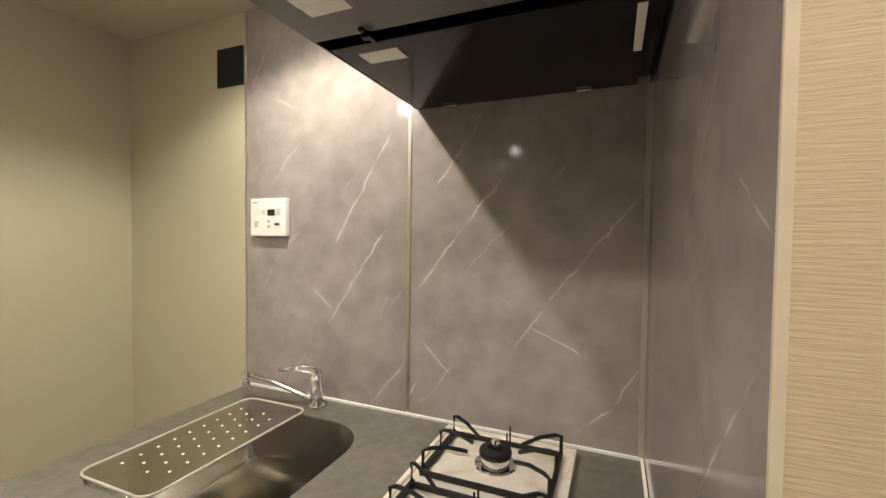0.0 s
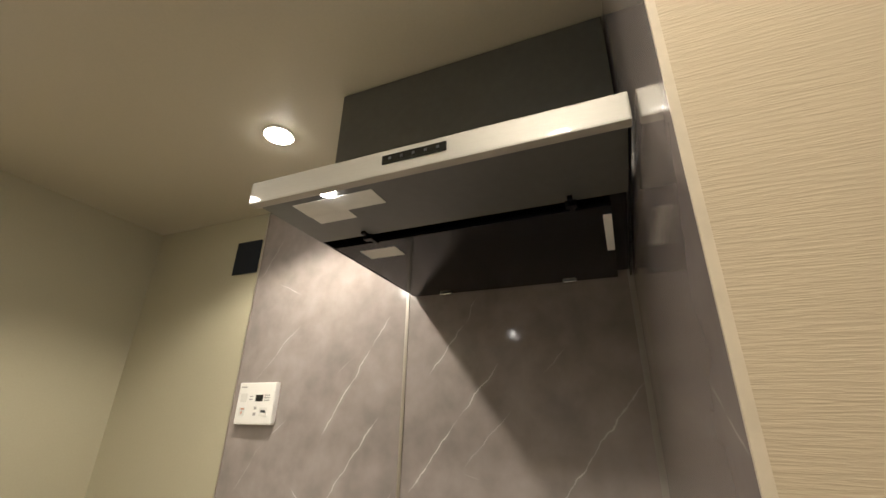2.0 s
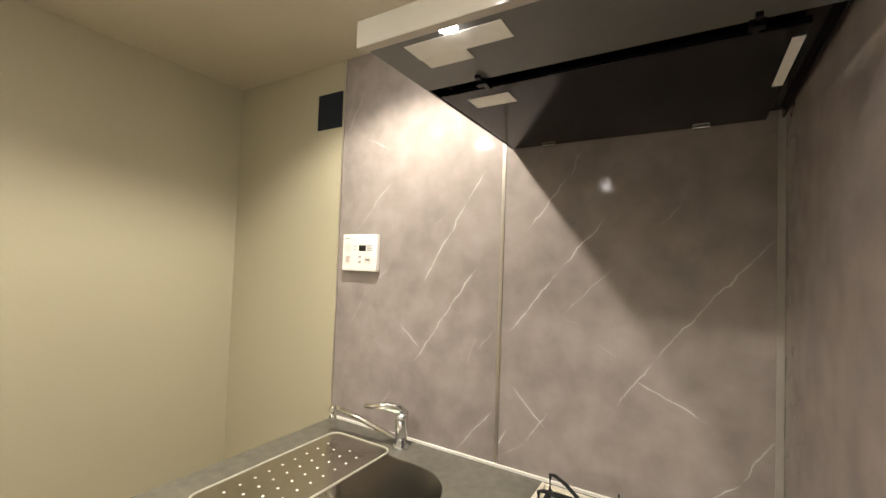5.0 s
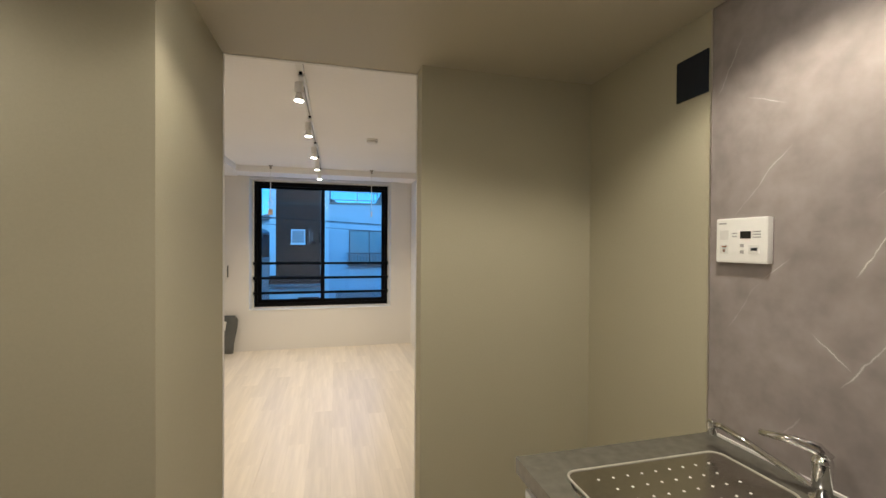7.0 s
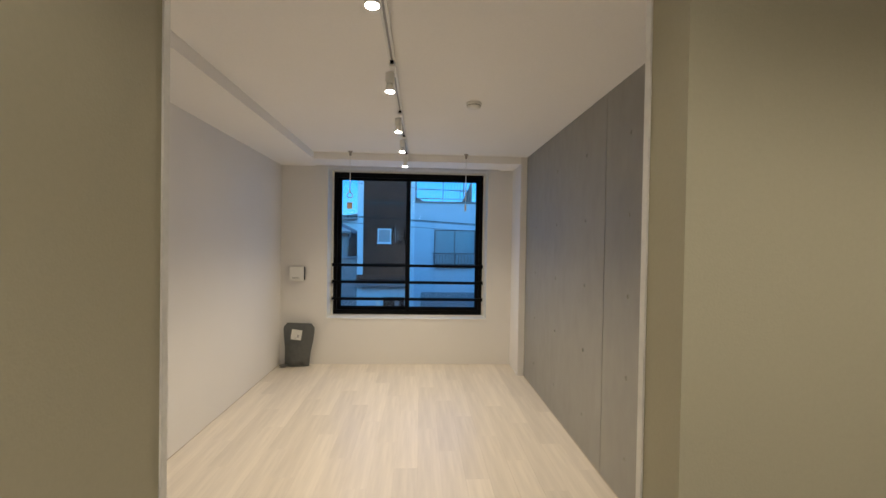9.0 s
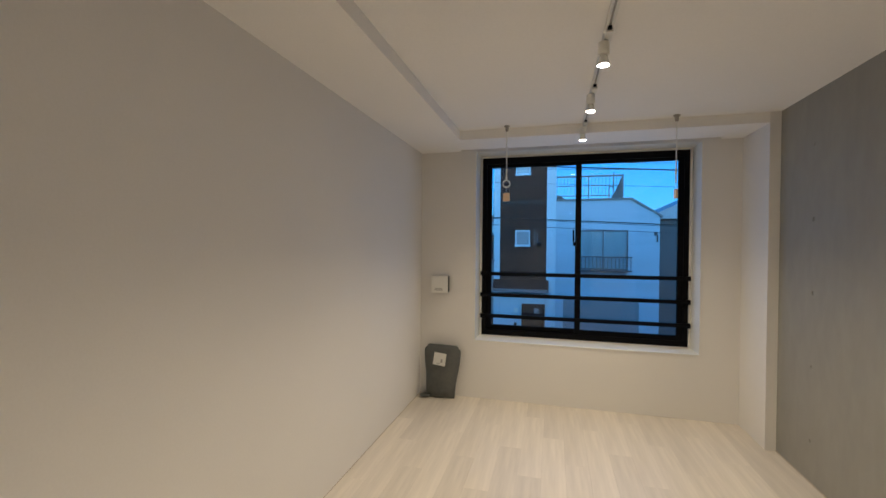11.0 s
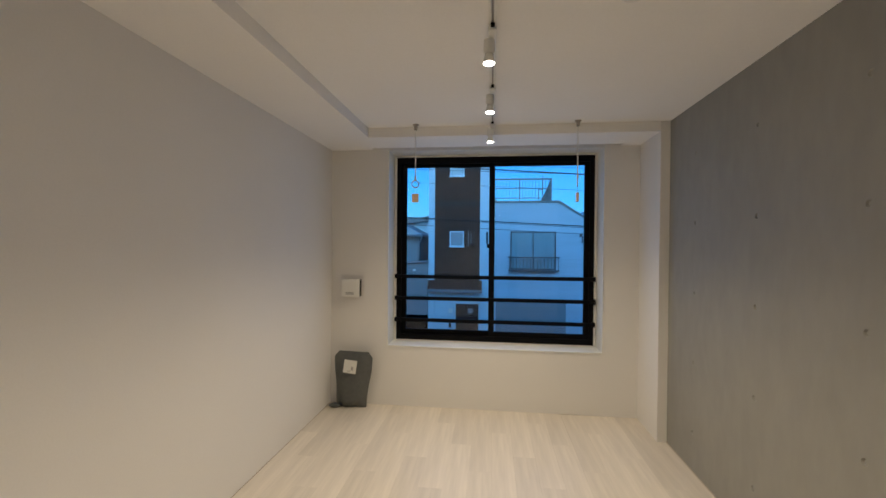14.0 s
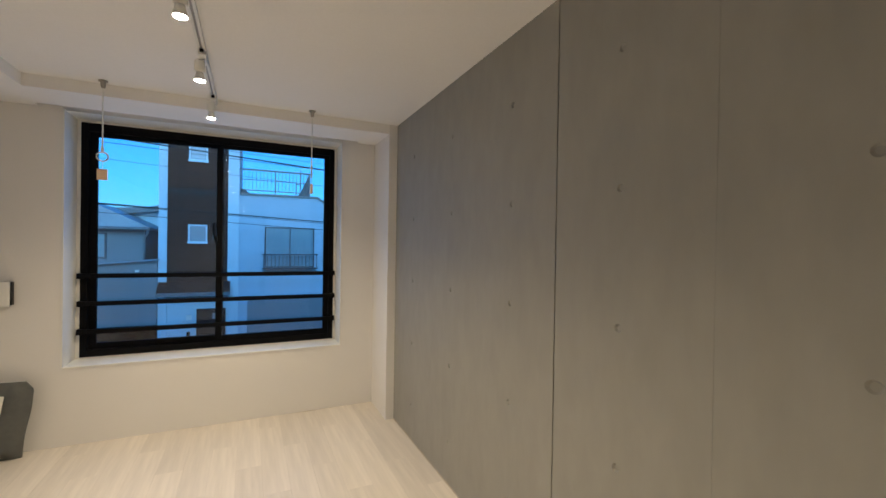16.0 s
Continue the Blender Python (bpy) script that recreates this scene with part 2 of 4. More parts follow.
M_PANE = mat("curtained_pane", (0.24, 0.33, 0.36), rough=0.12, vary=0.10, scale=3, fine=9, bump=0, stretch=(4, 1, 0.3))
M_PANELIT = mat("pale_blind_pane", (0.30, 0.32, 0.34), rough=0.15, vary=0.05, bump=0)
M_ASPHALT = mat("asphalt", (0.05, 0.05, 0.052), rough=0.85, vary=0.15, scale=1.0, fine=40, bump=0.3, bump_scale=120)
M_CABLE = mat("black_cable", (0.012, 0.012, 0.012), rough=0.6, bump=0)


# ---- mesh helpers ----
def part(name, bm, material, parent=None, label="", smooth=False):
    """Links a bmesh as one mesh object, under a thing or a part."""
    me = bpy.data.meshes.new(name)
    bm.normal_update()
    bm.to_mesh(me)
    bm.free()
    me.materials.append(material)
    if smooth:
        for f in me.polygons:
            f.use_smooth = True
    ob = new(name, me)
    if parent is not None:
        ob.parent = parent
    if label:
        ob["label"] = label
    return ob


def add_box(bm, x0, x1, y0, y1, z0, z1, bevel=0.0):
    vs = bmesh.ops.create_cube(bm, size=1)["verts"]
    bmesh.ops.scale(bm, vec=(abs(x1 - x0), abs(y1 - y0), abs(z1 - z0)), verts=vs)
    bmesh.ops.translate(bm, vec=((x0 + x1) / 2, (y0 + y1) / 2, (z0 + z1) / 2), verts=vs)
    if bevel:
        es = list({e for v in vs for e in v.link_edges})
        bmesh.ops.bevel(bm, geom=es, offset=bevel, segments=2, affect="EDGES", profile=0.7)
    return bm


def box(x0, x1, y0, y1, z0, z1, bevel=0.0):
    return add_box(bmesh.new(), x0, x1, y0, y1, z0, z1, bevel)


def boxes(*rows, bevel=0.0):
    bm = bmesh.new()
    for r in rows:
        add_box(bm, *r, bevel=bevel)
    return bm


def add_cyl(bm, a, b, r0, r1=None, seg=20, caps=True):
    """A tapered round bar from a to b."""
    a, b = Vector(a), Vector(b)
    d = b - a
    m = Matrix.Translation((a + b) / 2) @ d.to_track_quat("Z", "Y").to_matrix().to_4x4()
    bmesh.ops.create_cone(bm, cap_ends=caps, segments=seg, radius1=r0, radius2=r0 if r1 is None else r1, depth=d.length, matrix=m)
    return bm


def cyl(a, b, r0, r1=None, seg=20):
    return add_cyl(bmesh.new(), a, b, r0, r1, seg)


def add_tube(bm, points, radius, seg=10):
    """A round tube along a line of points."""
    pts = [Vector(q) for q in points]
    rings = []
    for i, q in enumerate(pts):
        d = (pts[min(i + 1, len(pts) - 1)] - pts[max(i - 1, 0)]).normalized()
        side = d.cross(Vector((0, 0, 1)))
        side = side.normalized() if side.length > 1e-4 else Vector((1, 0, 0))
        up = side.cross(d)
        r = radius[i] if isinstance(radius, (list, tuple)) else radius
        rings.append([bm.verts.new(q + r * (math.cos(k) * side + math.sin(k) * up)) for k in (2 * math.pi * j / seg for j in range(seg))])
    for p, q in zip(rings, rings[1:]):
        for j in range(seg):
            bm.faces.new((p[j], p[(j + 1) % seg], q[(j + 1) % seg], q[j]))
    bm.faces.new(rings[0][::-1])
    bm.faces.new(rings[-1])
    return bm


def lathe(profile, centre, seg=28):
    """A turned shape: (radius, height) pairs round a vertical axis."""
    bm = bmesh.new()
    rings = []
    for r, z in profile:
        rings.append([bm.verts.new((centre[0] + r * math.cos(2 * math.pi * j / seg), centre[1] + r * math.sin(2 * math.pi * j / seg), centre[2] + z)) for j in range(seg)])
    for p, q in zip(rings, rings[1:]):
        for j in range(seg):
            bm.faces.new((p[j], p[(j + 1) % seg], q[(j + 1) % seg], q[j]))
    bm.faces.new(rings[0][::-1])
    bm.faces.new(rings[-1])
    bmesh.ops.recalc_face_normals(bm, faces=bm.faces)
    return bm


def rounded(x0, x1, y0, y1, radii, seg=8):
    """Corner points of a rounded rectangle; radii for the corners x0y0, x1y0, x1y1, x0y1."""
    out = []
    for cx, cy, a, r in ((x0, y0, 180, radii[0]), (x1, y0, 270, radii[1]), (x1, y1, 0, radii[2]), (x0, y1, 90, radii[3])):
        ox, oy = cx + (r if cx == x0 else -r), cy + (r if cy == y0 else -r)
        out += [(ox + r * math.cos(radians(a + 90 * k / seg)), oy + r * math.sin(radians(a + 90 * k / seg))) for k in range(seg + 1)]
    return out


def slab(outline, z0, z1):
    bm = bmesh.new()
    lo = [bm.verts.new((x, y, z0)) for x, y in outline]
    hi = [bm.verts.new((x, y, z1)) for x, y in outline]
    bm.faces.new(lo[::-1])
    bm.faces.new(hi)
    for i in range(len(lo)):
        j = (i + 1) % len(lo)
        bm.faces.new((lo[i], lo[j], hi[j], hi[i]))
    return bm


def prism(outline_xz, y0, y1):
    """An upright outline in x and z, drawn out along y."""
    bm = bmesh.new()
    a = [bm.verts.new((x, y0, z)) for x, z in outline_xz]
    b = [bm.verts.new((x, y1, z)) for x, z in outline_xz]
    bm.faces.new(a)
    bm.faces.new(b[::-1])
    for i in range(len(a)):
        j = (i + 1) % len(a)
        bm.faces.new((a[j], a[i], b[i], b[j]))
    bmesh.ops.recalc_face_normals(bm, faces=bm.faces)
    return bm


def empty(name, place=(0, 0, 0)):
    ob = new(name)
    ob.location = place
    ob.empty_display_size = 0.05
    return ob


def thing(name, label, category, group="", kind="", place=(0, 0, 0)):
    return tagged(empty(name, place), label, category, group, kind)


def structure(name, bm, material, label, category):
    return tagged(part(name, bm, material), label, category, kind="structure")


# ---- room: walls, floor, ceiling ----
T = 0.12
structure("wall_left", box(ROOM_L - T, ROOM_L, ROOM_Y0, ROOM_Y1 + 0.35, 0, 2.5), M_WHITE, "plain white papered wall of the room", "wall")
x0, x1, z0, z1 = WIN[0] - 0.030, WIN[1] + 0.028, WIN[2] - 0.015, 2.31
structure("wall_window", boxes((ROOM_L, x0, ROOM_Y1, ROOM_Y1 + 0.33, 0, 2.5), (x1, ROOM_R + 0.2, ROOM_Y1, ROOM_Y1 + 0.33, 0, 2.5),
                               (x0, x1, ROOM_Y1, ROOM_Y1 + 0.33, 0, z0), (x0, x1, ROOM_Y1 + 0.01, ROOM_Y1 + 0.33, z1, 2.5)),
          M_WHITE, "white papered wall with a wide window opening", "wall")
structure("pilaster", box(ROOM_R - 0.068, ROOM_R + 0.2, SOFFIT_Y, ROOM_Y1, 0, ROOM_Z), M_WHITE, "shallow white column beside the concrete wall", "column")
structure("ceiling", box(ROOM_L - T, ROOM_R + 0.2, ROOM_Y0, ROOM_Y1 + 0.33, ROOM_Z, 2.5), M_CEIL, "white papered ceiling of the room", "ceiling")
S0 = 4.335
structure("ceiling_soffit", boxes((ROOM_L, SOFFIT_X, ROOM_Y0, SOFFIT_Y, SOFFIT_Z, ROOM_Z), (ROOM_L, ROOM_R - 0.068, SOFFIT_Y, S0, SOFFIT_Z, ROOM_Z),
                                  (ROOM_L, -1.11, S0, ROOM_Y1, SOFFIT_Z, ROOM_Z), (1.04, ROOM_R - 0.068, S0, ROOM_Y1, SOFFIT_Z, ROOM_Z)),
          M_CEIL, "white dropped ceiling edge with a curtain slot", "ceiling")
structure("wall_divider", boxes((ROOM_L - T, DOOR_L, 0.0, ROOM_Y0 - 0.006, 0, 2.5), (DOOR_R, ROOM_R + 0.2, 0.0, ROOM_Y0 - 0.006, 0, 2.5), (DOOR_L, DOOR_R, 0.03, ROOM_Y0 - 0.006, KIT_Z + 0.03, 2.5)),
          M_OLIVE, "grey-green papered wall round a full-height opening", "wall")
structure("wall_divider_room_face", boxes((ROOM_L, DOOR_L - 0.004, ROOM_Y0 - 0.006, ROOM_Y0, 0, ROOM_Z), (DOOR_R + 0.004, ROOM_R, ROOM_Y0 - 0.006, ROOM_Y0, 0, ROOM_Z), (DOOR_L - 0.004, DOOR_R + 0.004, ROOM_Y0 - 0.006, ROOM_Y0, KIT_Z + 0.004, ROOM_Z)),
          M_WHITE, "white papered room side of the dividing wall", "wall")
structure("trim", boxes((DOOR_L - 0.004, DOOR_L + 0.003, 0.088, ROOM_Y0 + 0.002, 0, KIT_Z), (DOOR_R - 0.003, DOOR_R + 0.004, 0.088, ROOM_Y0 + 0.002, 0, KIT_Z), (DOOR_L, DOOR_R, 0.088, ROOM_Y0 + 0.002, KIT_Z - 0.004, KIT_Z + 0.004)),
          M_CAULK, "thin white corner bead round the opening", "trim")


# concrete wall with tie holes
def concrete_panel(y0, y1, columns):
    """A cast panel whose face is pierced by shallow round tie holes on a grid."""
    bm = bmesh.new()
    pitch = 0.4525
    rows = [0.252 + pitch * k for k in range(5)]
    ye = [y0] + [(a + b) / 2 for a, b in zip(columns, columns[1:])] + [y1]
    ze = [0.0] + [(a + b) / 2 for a, b in zip(rows, rows[1:])] + [2.5]
    n, r, depth, face = 16, 0.0145, 0.0060, ROOM_R
    for i, cy in enumerate(columns):
        for j, cz in enumerate(rows):
            outer, inner, deep = [], [], []
            for k in range(n):
                c, s = math.cos(2 * math.pi * k / n), math.sin(2 * math.pi * k / n)
                q = max(abs(c), abs(s))
                c1, s1 = c / q, s / q
                yy = cy + c1 * (ye[i + 1] - cy if c1 > 0 else cy - ye[i])
                zz = cz + s1 * (ze[j + 1] - cz if s1 > 0 else cz - ze[j])
                outer.append(bm.verts.new((face, yy, zz)))
                inner.append(bm.verts.new((face, cy + r * c, cz + r * s)))
                deep.append(bm.verts.new((face + depth, cy + 0.62 * r * c, cz + 0.62 * r * s)))
            for k in range(n):
                m = (k + 1) % n
                bm.faces.new((outer[k], outer[m], inner[m], inner[k]))
                bm.faces.new((inner[k], inner[m], deep[m], deep[k]))
            bm.faces.new(deep)
    bmesh.ops.remove_doubles(bm, verts=bm.verts, dist=1e-5)
    bmesh.ops.recalc_face_normals(bm, faces=bm.faces)
    if sum(f.normal.x for f in bm.faces) > 0:
        bmesh.ops.reverse_faces(bm, faces=bm.faces)
    # returns into the joints
    for yy in (y0, y1):
        vs = [bm.verts.new(q) for q in ((face, yy, 0), (face, yy, 2.5), (face + 0.02, yy, 2.5), (face + 0.02, yy, 0))]
        bm.faces.new(vs)
    return bm


conc = structure("wall_concrete", box(ROOM_R + 0.016, ROOM_R + 0.2, ROOM_Y0, SOFFIT_Y + 0.02, 0, 2.5), M_CONC, "bare cast concrete wall with rows of round tie holes", "wall")
part("panel", concrete_panel(2.021, SOFFIT_Y + 0.01, [2.325, 2.945, 3.574]), M_CONC, conc)
part("panel", concrete_panel(1.4028, 2.014, [1.709]), M_CONC, conc)
part("panel", concrete_panel(ROOM_Y0, 1.4022, [0.48, 1.100]), M_CONC, conc)

# thin strips paint the shadow line where walls meet floor; no skirting here
structure("shadow_gap_strip", boxes((ROOM_R - 0.004, ROOM_R - 0.0005, ROOM_Y0, SOFFIT_Y, 0.0005, 0.007), (ROOM_L + 0.0005, ROOM_L + 0.003, ROOM_Y0, ROOM_Y1, 0.0005, 0.004)), M_GAP, "thin brown strip painting the shadow line along the foot of the walls", "joint")

# ---- window ----
win = thing("window_1", "wide black aluminium sliding window with clear panes", "window", kind="structure")
wx0, wx1, wz0, wz1 = WIN
FY0, FY1 = 4.63, 4.71
fw = 0.042
part("window_frame", boxes((wx0, wx0 + fw, FY0, FY1, wz0, wz1), (wx1 - fw, wx1, FY0, FY1, wz0, wz1), (wx0 + fw, wx1 - fw, FY0, FY1, wz0, wz0 + 0.05), (wx0 + fw, wx1 - fw, FY0, FY1, wz1 - 0.06, wz1), bevel=0.003), M_FRAME, win)
MX = -0.04
SASHES = ((wx0 + fw, MX + 0.027, 4.672, 4.698), (MX - 0.027, wx1 - fw, 4.642, 4.668))
for sx0, sx1, sy0, sy1 in SASHES:
    a, b = wz0 + 0.05, wz1 - 0.06
    sash = part("sash", boxes((sx0, sx0 + 0.046, sy0, sy1, a, b), (sx1 - 0.046, sx1, sy0, sy1, a, b), (sx0 + 0.046, sx1 - 0.046, sy0, sy1, a, a + 0.045), (sx0 + 0.046, sx1 - 0.046, sy0, sy1, b - 0.03, b), bevel=0.002), M_FRAME, win)
    pane = part("pane", box(sx0 + 0.03, sx1 - 0.03, (sy0 + sy1) / 2 - 0.0025, (sy0 + sy1) / 2 + 0.0025, a + 0.04, b - 0.025), M_GLASS, sash)
    pane.visible_shadow = False
part("latch", boxes((MX - 0.016, MX + 0.016, 4.622, 4.642, 1.40, 1.52), (MX - 0.046, MX - 0.017, 4.612, 4.640, 1.43, 1.47), (MX - 0.052, MX - 0.036, 4.606, 4.624, 1.471, 1.58), bevel=0.003), M_FRAME, win)
for z in (1.154, 0.949, 0.743):
    bar = part("safety_bar", box(wx0 + 0.002, wx1 - 0.002, 4.590, 4.614, z - 0.017, z + 0.017, bevel=0.003), M_FRAME, win)
    for x in (wx0 + 0.008, wx1 - 0.008):
        part("bracket", box(x - 0.016, x + 0.016, 4.588, 4.63, z - 0.020, z + 0.020, bevel=0.004), M_FRAME, bar)
part("subframe", boxes((x0, wx0, FY0 + 0.004, FY1, z0, z1 - 0.003), (wx1, x1, FY0 + 0.004, FY1, z0, z1 - 0.003), (wx0, wx1, FY0 + 0.004, FY1, z0, wz0), (wx0, wx1, FY0 + 0.004, FY1, wz1, z1 - 0.003)), M_PLASTIC, win, "white packing round the frame")
part("window_sill", box(x0, x1, ROOM_Y1 - 0.006, 4.63, z0 - 0.004, z0 + 0.008, bevel=0.002), M_PLASTIC, win, "white sill board")
for x in (x0 + 0.004, x1 - 0.004):
    part("reveal", box(x - 0.004, x + 0.004, ROOM_Y1 - 0.004, 4.63, z0 + 0.008, z1 - 0.002), M_PLASTIC, win, "white reveal lining")
part("head_lining", box(x0 + 0.008, x1 - 0.008, ROOM_Y1 + 0.012, 4.63, z1 - 0.010, z1 - 0.003), M_PLASTIC, win, "white head lining")

# ---- track lights ----
track = thing("light_track", "white ceiling light track with a dark slot", "light track")
part("rail", boxes((TRACK_X - 0.017, TRACK_X - 0.005, 0.75, 3.92, ROOM_Z - 0.019, ROOM_Z - 0.001), (TRACK_X + 0.005, TRACK_X + 0.017, 0.75, 3.92, ROOM_Z - 0.019, ROOM_Z - 0.001), bevel=0.001), M_PLASTIC, track)
part("slot", box(TRACK_X - 0.0045, TRACK_X + 0.0045, 0.75, 3.92, ROOM_Z - 0.012, ROOM_Z - 0.002), M_GREYPRINT, track, "dark contact slot")
part("feed_box", box(TRACK_X - 0.019, TRACK_X + 0.019, 0.70, 0.79, ROOM_Z - 0.026, ROOM_Z - 0.001, bevel=0.003), M_PLASTIC, track)
part("end_cap", box(TRACK_X - 0.018, TRACK_X + 0.018, 3.90, 3.935, ROOM_Z - 0.021, ROOM_Z - 0.001, bevel=0.002), M_PLASTIC, track)


def track_lamp():
    """A spot head hung beside its adapter, at its own origin under the track."""
    lamp = thing("track_spotlight", "small white track spotlight, switched on, facing down", "spotlight", group="spotlights on the track")
    part("adapter", box(-0.016, 0.016, -0.075, 0.075, -0.040, -0.019, bevel=0.004), M_PLASTIC, lamp)
    part("plug", box(-0.009, 0.009, -0.092, -0.076, -0.032, -0.018, bevel=0.003), M_BLACK, lamp, "dark contact plug")
    part("arm", boxes((-0.016, 0.004, -0.008, 0.008, -0.070, -0.062), (-0.004, 0.004, -0.008, 0.008, -0.064, -0.038), bevel=0.002), M_PLASTIC, lamp)
    part("head", lathe([(0.018, -0.045), (0.024, -0.048), (0.025, -0.098), (0.022, -0.102), (0.020, -0.104)], (-0.015, 0, 0), 24), M_PLASTIC, lamp, smooth=False)
    bulb = part("bulb", lathe([(0.016, -0.1045), (0.019, -0.118), (0.025, -0.136), (0.0265, -0.143), (0.026, -0.146)], (-0.015, 0, 0), 28), M_PLASTIC, lamp, smooth=True)
    part("lamp_face", lathe([(0.023, -0.1465), (0.024, -0.1475), (0.020, -0.1495)], (-0.015, 0, 0), 28), M_BULB, bulb, "glowing lamp face")
    return lamp


first = track_lamp()
first.location = (TRACK_X, LAMP_Y[0], ROOM_Z)
for y in LAMP_Y[1:]:
    copy_thing(first, pose(TRACK_X, y, ROOM_Z))

# ---- smoke detector ----
smoke = thing("smoke_detector", "round white smoke detector on the ceiling", "smoke detector")
sc = (0.463, 2.285, ROOM_Z)
part("base", lathe([(0.052, -0.001), (0.053, -0.010), (0.050, -0.014)], sc), M_PLASTIC, smoke)
part("cap", lathe([(0.046, -0.0145), (0.046, -0.028), (0.036, -0.037), (0.020, -0.040)], sc), M_PLASTIC, smoke)
part("grille", lathe([(0.0472, -0.019), (0.0474, -0.021), (0.0472, -0.024)], sc), M_GREYPRINT, smoke, "grey vent ring")


# ---- drying pole hangers ----
def hanger(ring_turn):
    h = thing("drying_pole_hanger", "slim white ceiling hanger with a ring and orange tag", "pole hanger", group="hangers before the window")
    part("ceiling_cup", lathe([(0.024, -0.001), (0.024, -0.006), (0.014, -0.012), (0.012, -0.040), (0.008, -0.046)], (0, 0, 0), 20), M_GREYTRIM, h, "grey metal ceiling cup")
    part("rod", cyl((0, 0, -0.045), (0, 0, -0.40), 0.0042, seg=12), M_PLASTIC, h)
    part("collar", lathe([(0.007, -0.40), (0.008, -0.405), (0.008, -0.425), (0.005, -0.43)], (0, 0, 0), 16), M_PLASTIC, h)
    bm = bmesh.new()
    c, s = math.cos(radians(ring_turn)), math.sin(radians(ring_turn))
    add_tube(bm, [(0.0275 * math.cos(a) * c, 0.0275 * math.cos(a) * s, -0.461 + 0.0275 * math.sin(a)) for a in (2 * math.pi * k / 24 for k in range(25))], 0.0045, 8)
    part("ring", bm, M_PLASTIC, h, smooth=True)
    part("string", cyl((0, 0.001, -0.488), (0, 0.001, -0.537), 0.0012, seg=6), M_PLASTIC, h)
    part("tag", boxes((-0.024 * c - 0.002, 0.024 * c + 0.002, -0.002 - 0.024 * s, 0.002 + 0.024 * s, -0.602, -0.536)), M_TAG, h, "small orange paper tag")
    return h


hanger(8).location = (-0.632, 3.90, ROOM_Z)
hanger(78).location = (0.588, 3.90, ROOM_Z)

# ---- wall vent box ----
vent = thing("wall_air_vent", "square white air vent cover standing off the wall", "air vent")
# back box is black to paint the shaded gap round the cover
part("back_box", box(-1.370, -1.216, 4.368, 4.40, 0.985, 1.136, bevel=0.003), M_BLACK, vent, "inner box, blackened for the shadow gap behind the cover")
part("cover", box(-1.388, -1.223, 4.352, 4.367, 0.975, 1.140, bevel=0.005), M_PLASTIC, vent)
part("print", boxes((-1.350, -1.275, 4.3512, 4.3525, 0.998, 1.003), (-1.350, -1.275, 4.3512, 4.3525, 1.007, 1.012), (-1.350, -1.275, 4.3512, 4.3525, 1.016, 1.021)), M_GREYPRINT, vent, "small grey printed lines")


# ---- grey parcel bag ----
def parcel_bag():
    """A soft plastic mailing bag with clipped top corners, leaning on the wall."""
    bm = bmesh.new()
    nu, nv = 22, 32
    grid = {}
    for side in (0, 1):
        for i in range(nu + 1):
            for j in range(nv + 1):
                u, v = i / nu * 2 - 1, j / nv
                edge = 1 - max(0.0, v - 0.90) * 2.4
                wide = (0.134 + 0.046 * v) * edge
                x = u * wide + 0.004 * math.sin(9 * v + 2 * u) + 0.018 * v
                puff = (1 - abs(u) ** 2.6) * (0.058 * (1 - v) ** 0.5 * min(1, v * 7 + 0.25) * (1 - max(0, v - 0.85) * 5) + 0.002)
                crease = 0.008 * noise.noise((3.2 * u, 7 * v, 1.7 + side)) * (1 - abs(u) ** 4)
                y = 0.075 * (1 - v) + (0.35 * puff if side else -puff) + crease
                z = v * 0.500 + 0.006 * math.sin(5 * u) * (1 - v)
                grid[side, i, j] = bm.verts.new((x, y if not side else y + 0.001, z))
    for side in (0, 1):
        for i in range(nu):
            for j in range(nv):
                q = [grid[side, i, j], grid[side, i + 1, j], grid[side, i + 1, j + 1], grid[side, i, j + 1]]
                bm.faces.new(q if not side else q[::-1])
    for i in range(nu):
        bm.faces.new((grid[0, i, 0], grid[1, i, 0], grid[1, i + 1, 0], grid[0, i + 1, 0]))
        bm.faces.new((grid[0, i, nv], grid[0, i + 1, nv], grid[1, i + 1, nv], grid[1, i, nv]))
    for j in range(nv):
        bm.faces.new((grid[0, 0, j], grid[0, 0, j + 1], grid[1, 0, j + 1], grid[1, 0, j]))
        bm.faces.new((grid[0, nu, j], grid[1, nu, j], grid[1, nu, j + 1], grid[0, nu, j + 1]))
    return bm


bag = thing("parcel_bag", "grey plastic mailing bag with a white label, leaning in the corner", "bag", place=(-1.278, 4.245, 0.004))
bag.rotation_euler = (radians(-6), radians(1.5), 0)
part("body", parcel_bag(), M_BAG, bag, smooth=True)
lab = box(-0.056, 0.060, -0.0395, -0.0385, 0.315, 0.428)
bmesh.ops.rotate(lab, verts=lab.verts, cent=(0, 0, 0.37), matrix=Matrix.Rotation(radians(5), 3, "Y"))
part("label", lab, M_LABEL, bag, "white shipping label")
part("label_print", boxes((0.012, 0.030, -0.0402, -0.0396, 0.340, 0.372), (-0.025, 0.005, -0.0402, -0.0396, 0.330, 0.336)), M_GREYPRINT, bag, "grey printed marks")

bm = bmesh.new()
bmesh.ops.create_uvsphere(bm, u_segments=20, v_segments=10, radius=1.0)
for v in bm.verts:
    v.co = Vector((-0.140 + 0.055 * v.co.x, 0.055 + 0.070 * v.co.y, 0.013 + (0.012 + 0.004 * noise.noise(2 * v.co)) * v.co.z))
part("folded_flap", bm, M_BAG, bag, smooth=True)

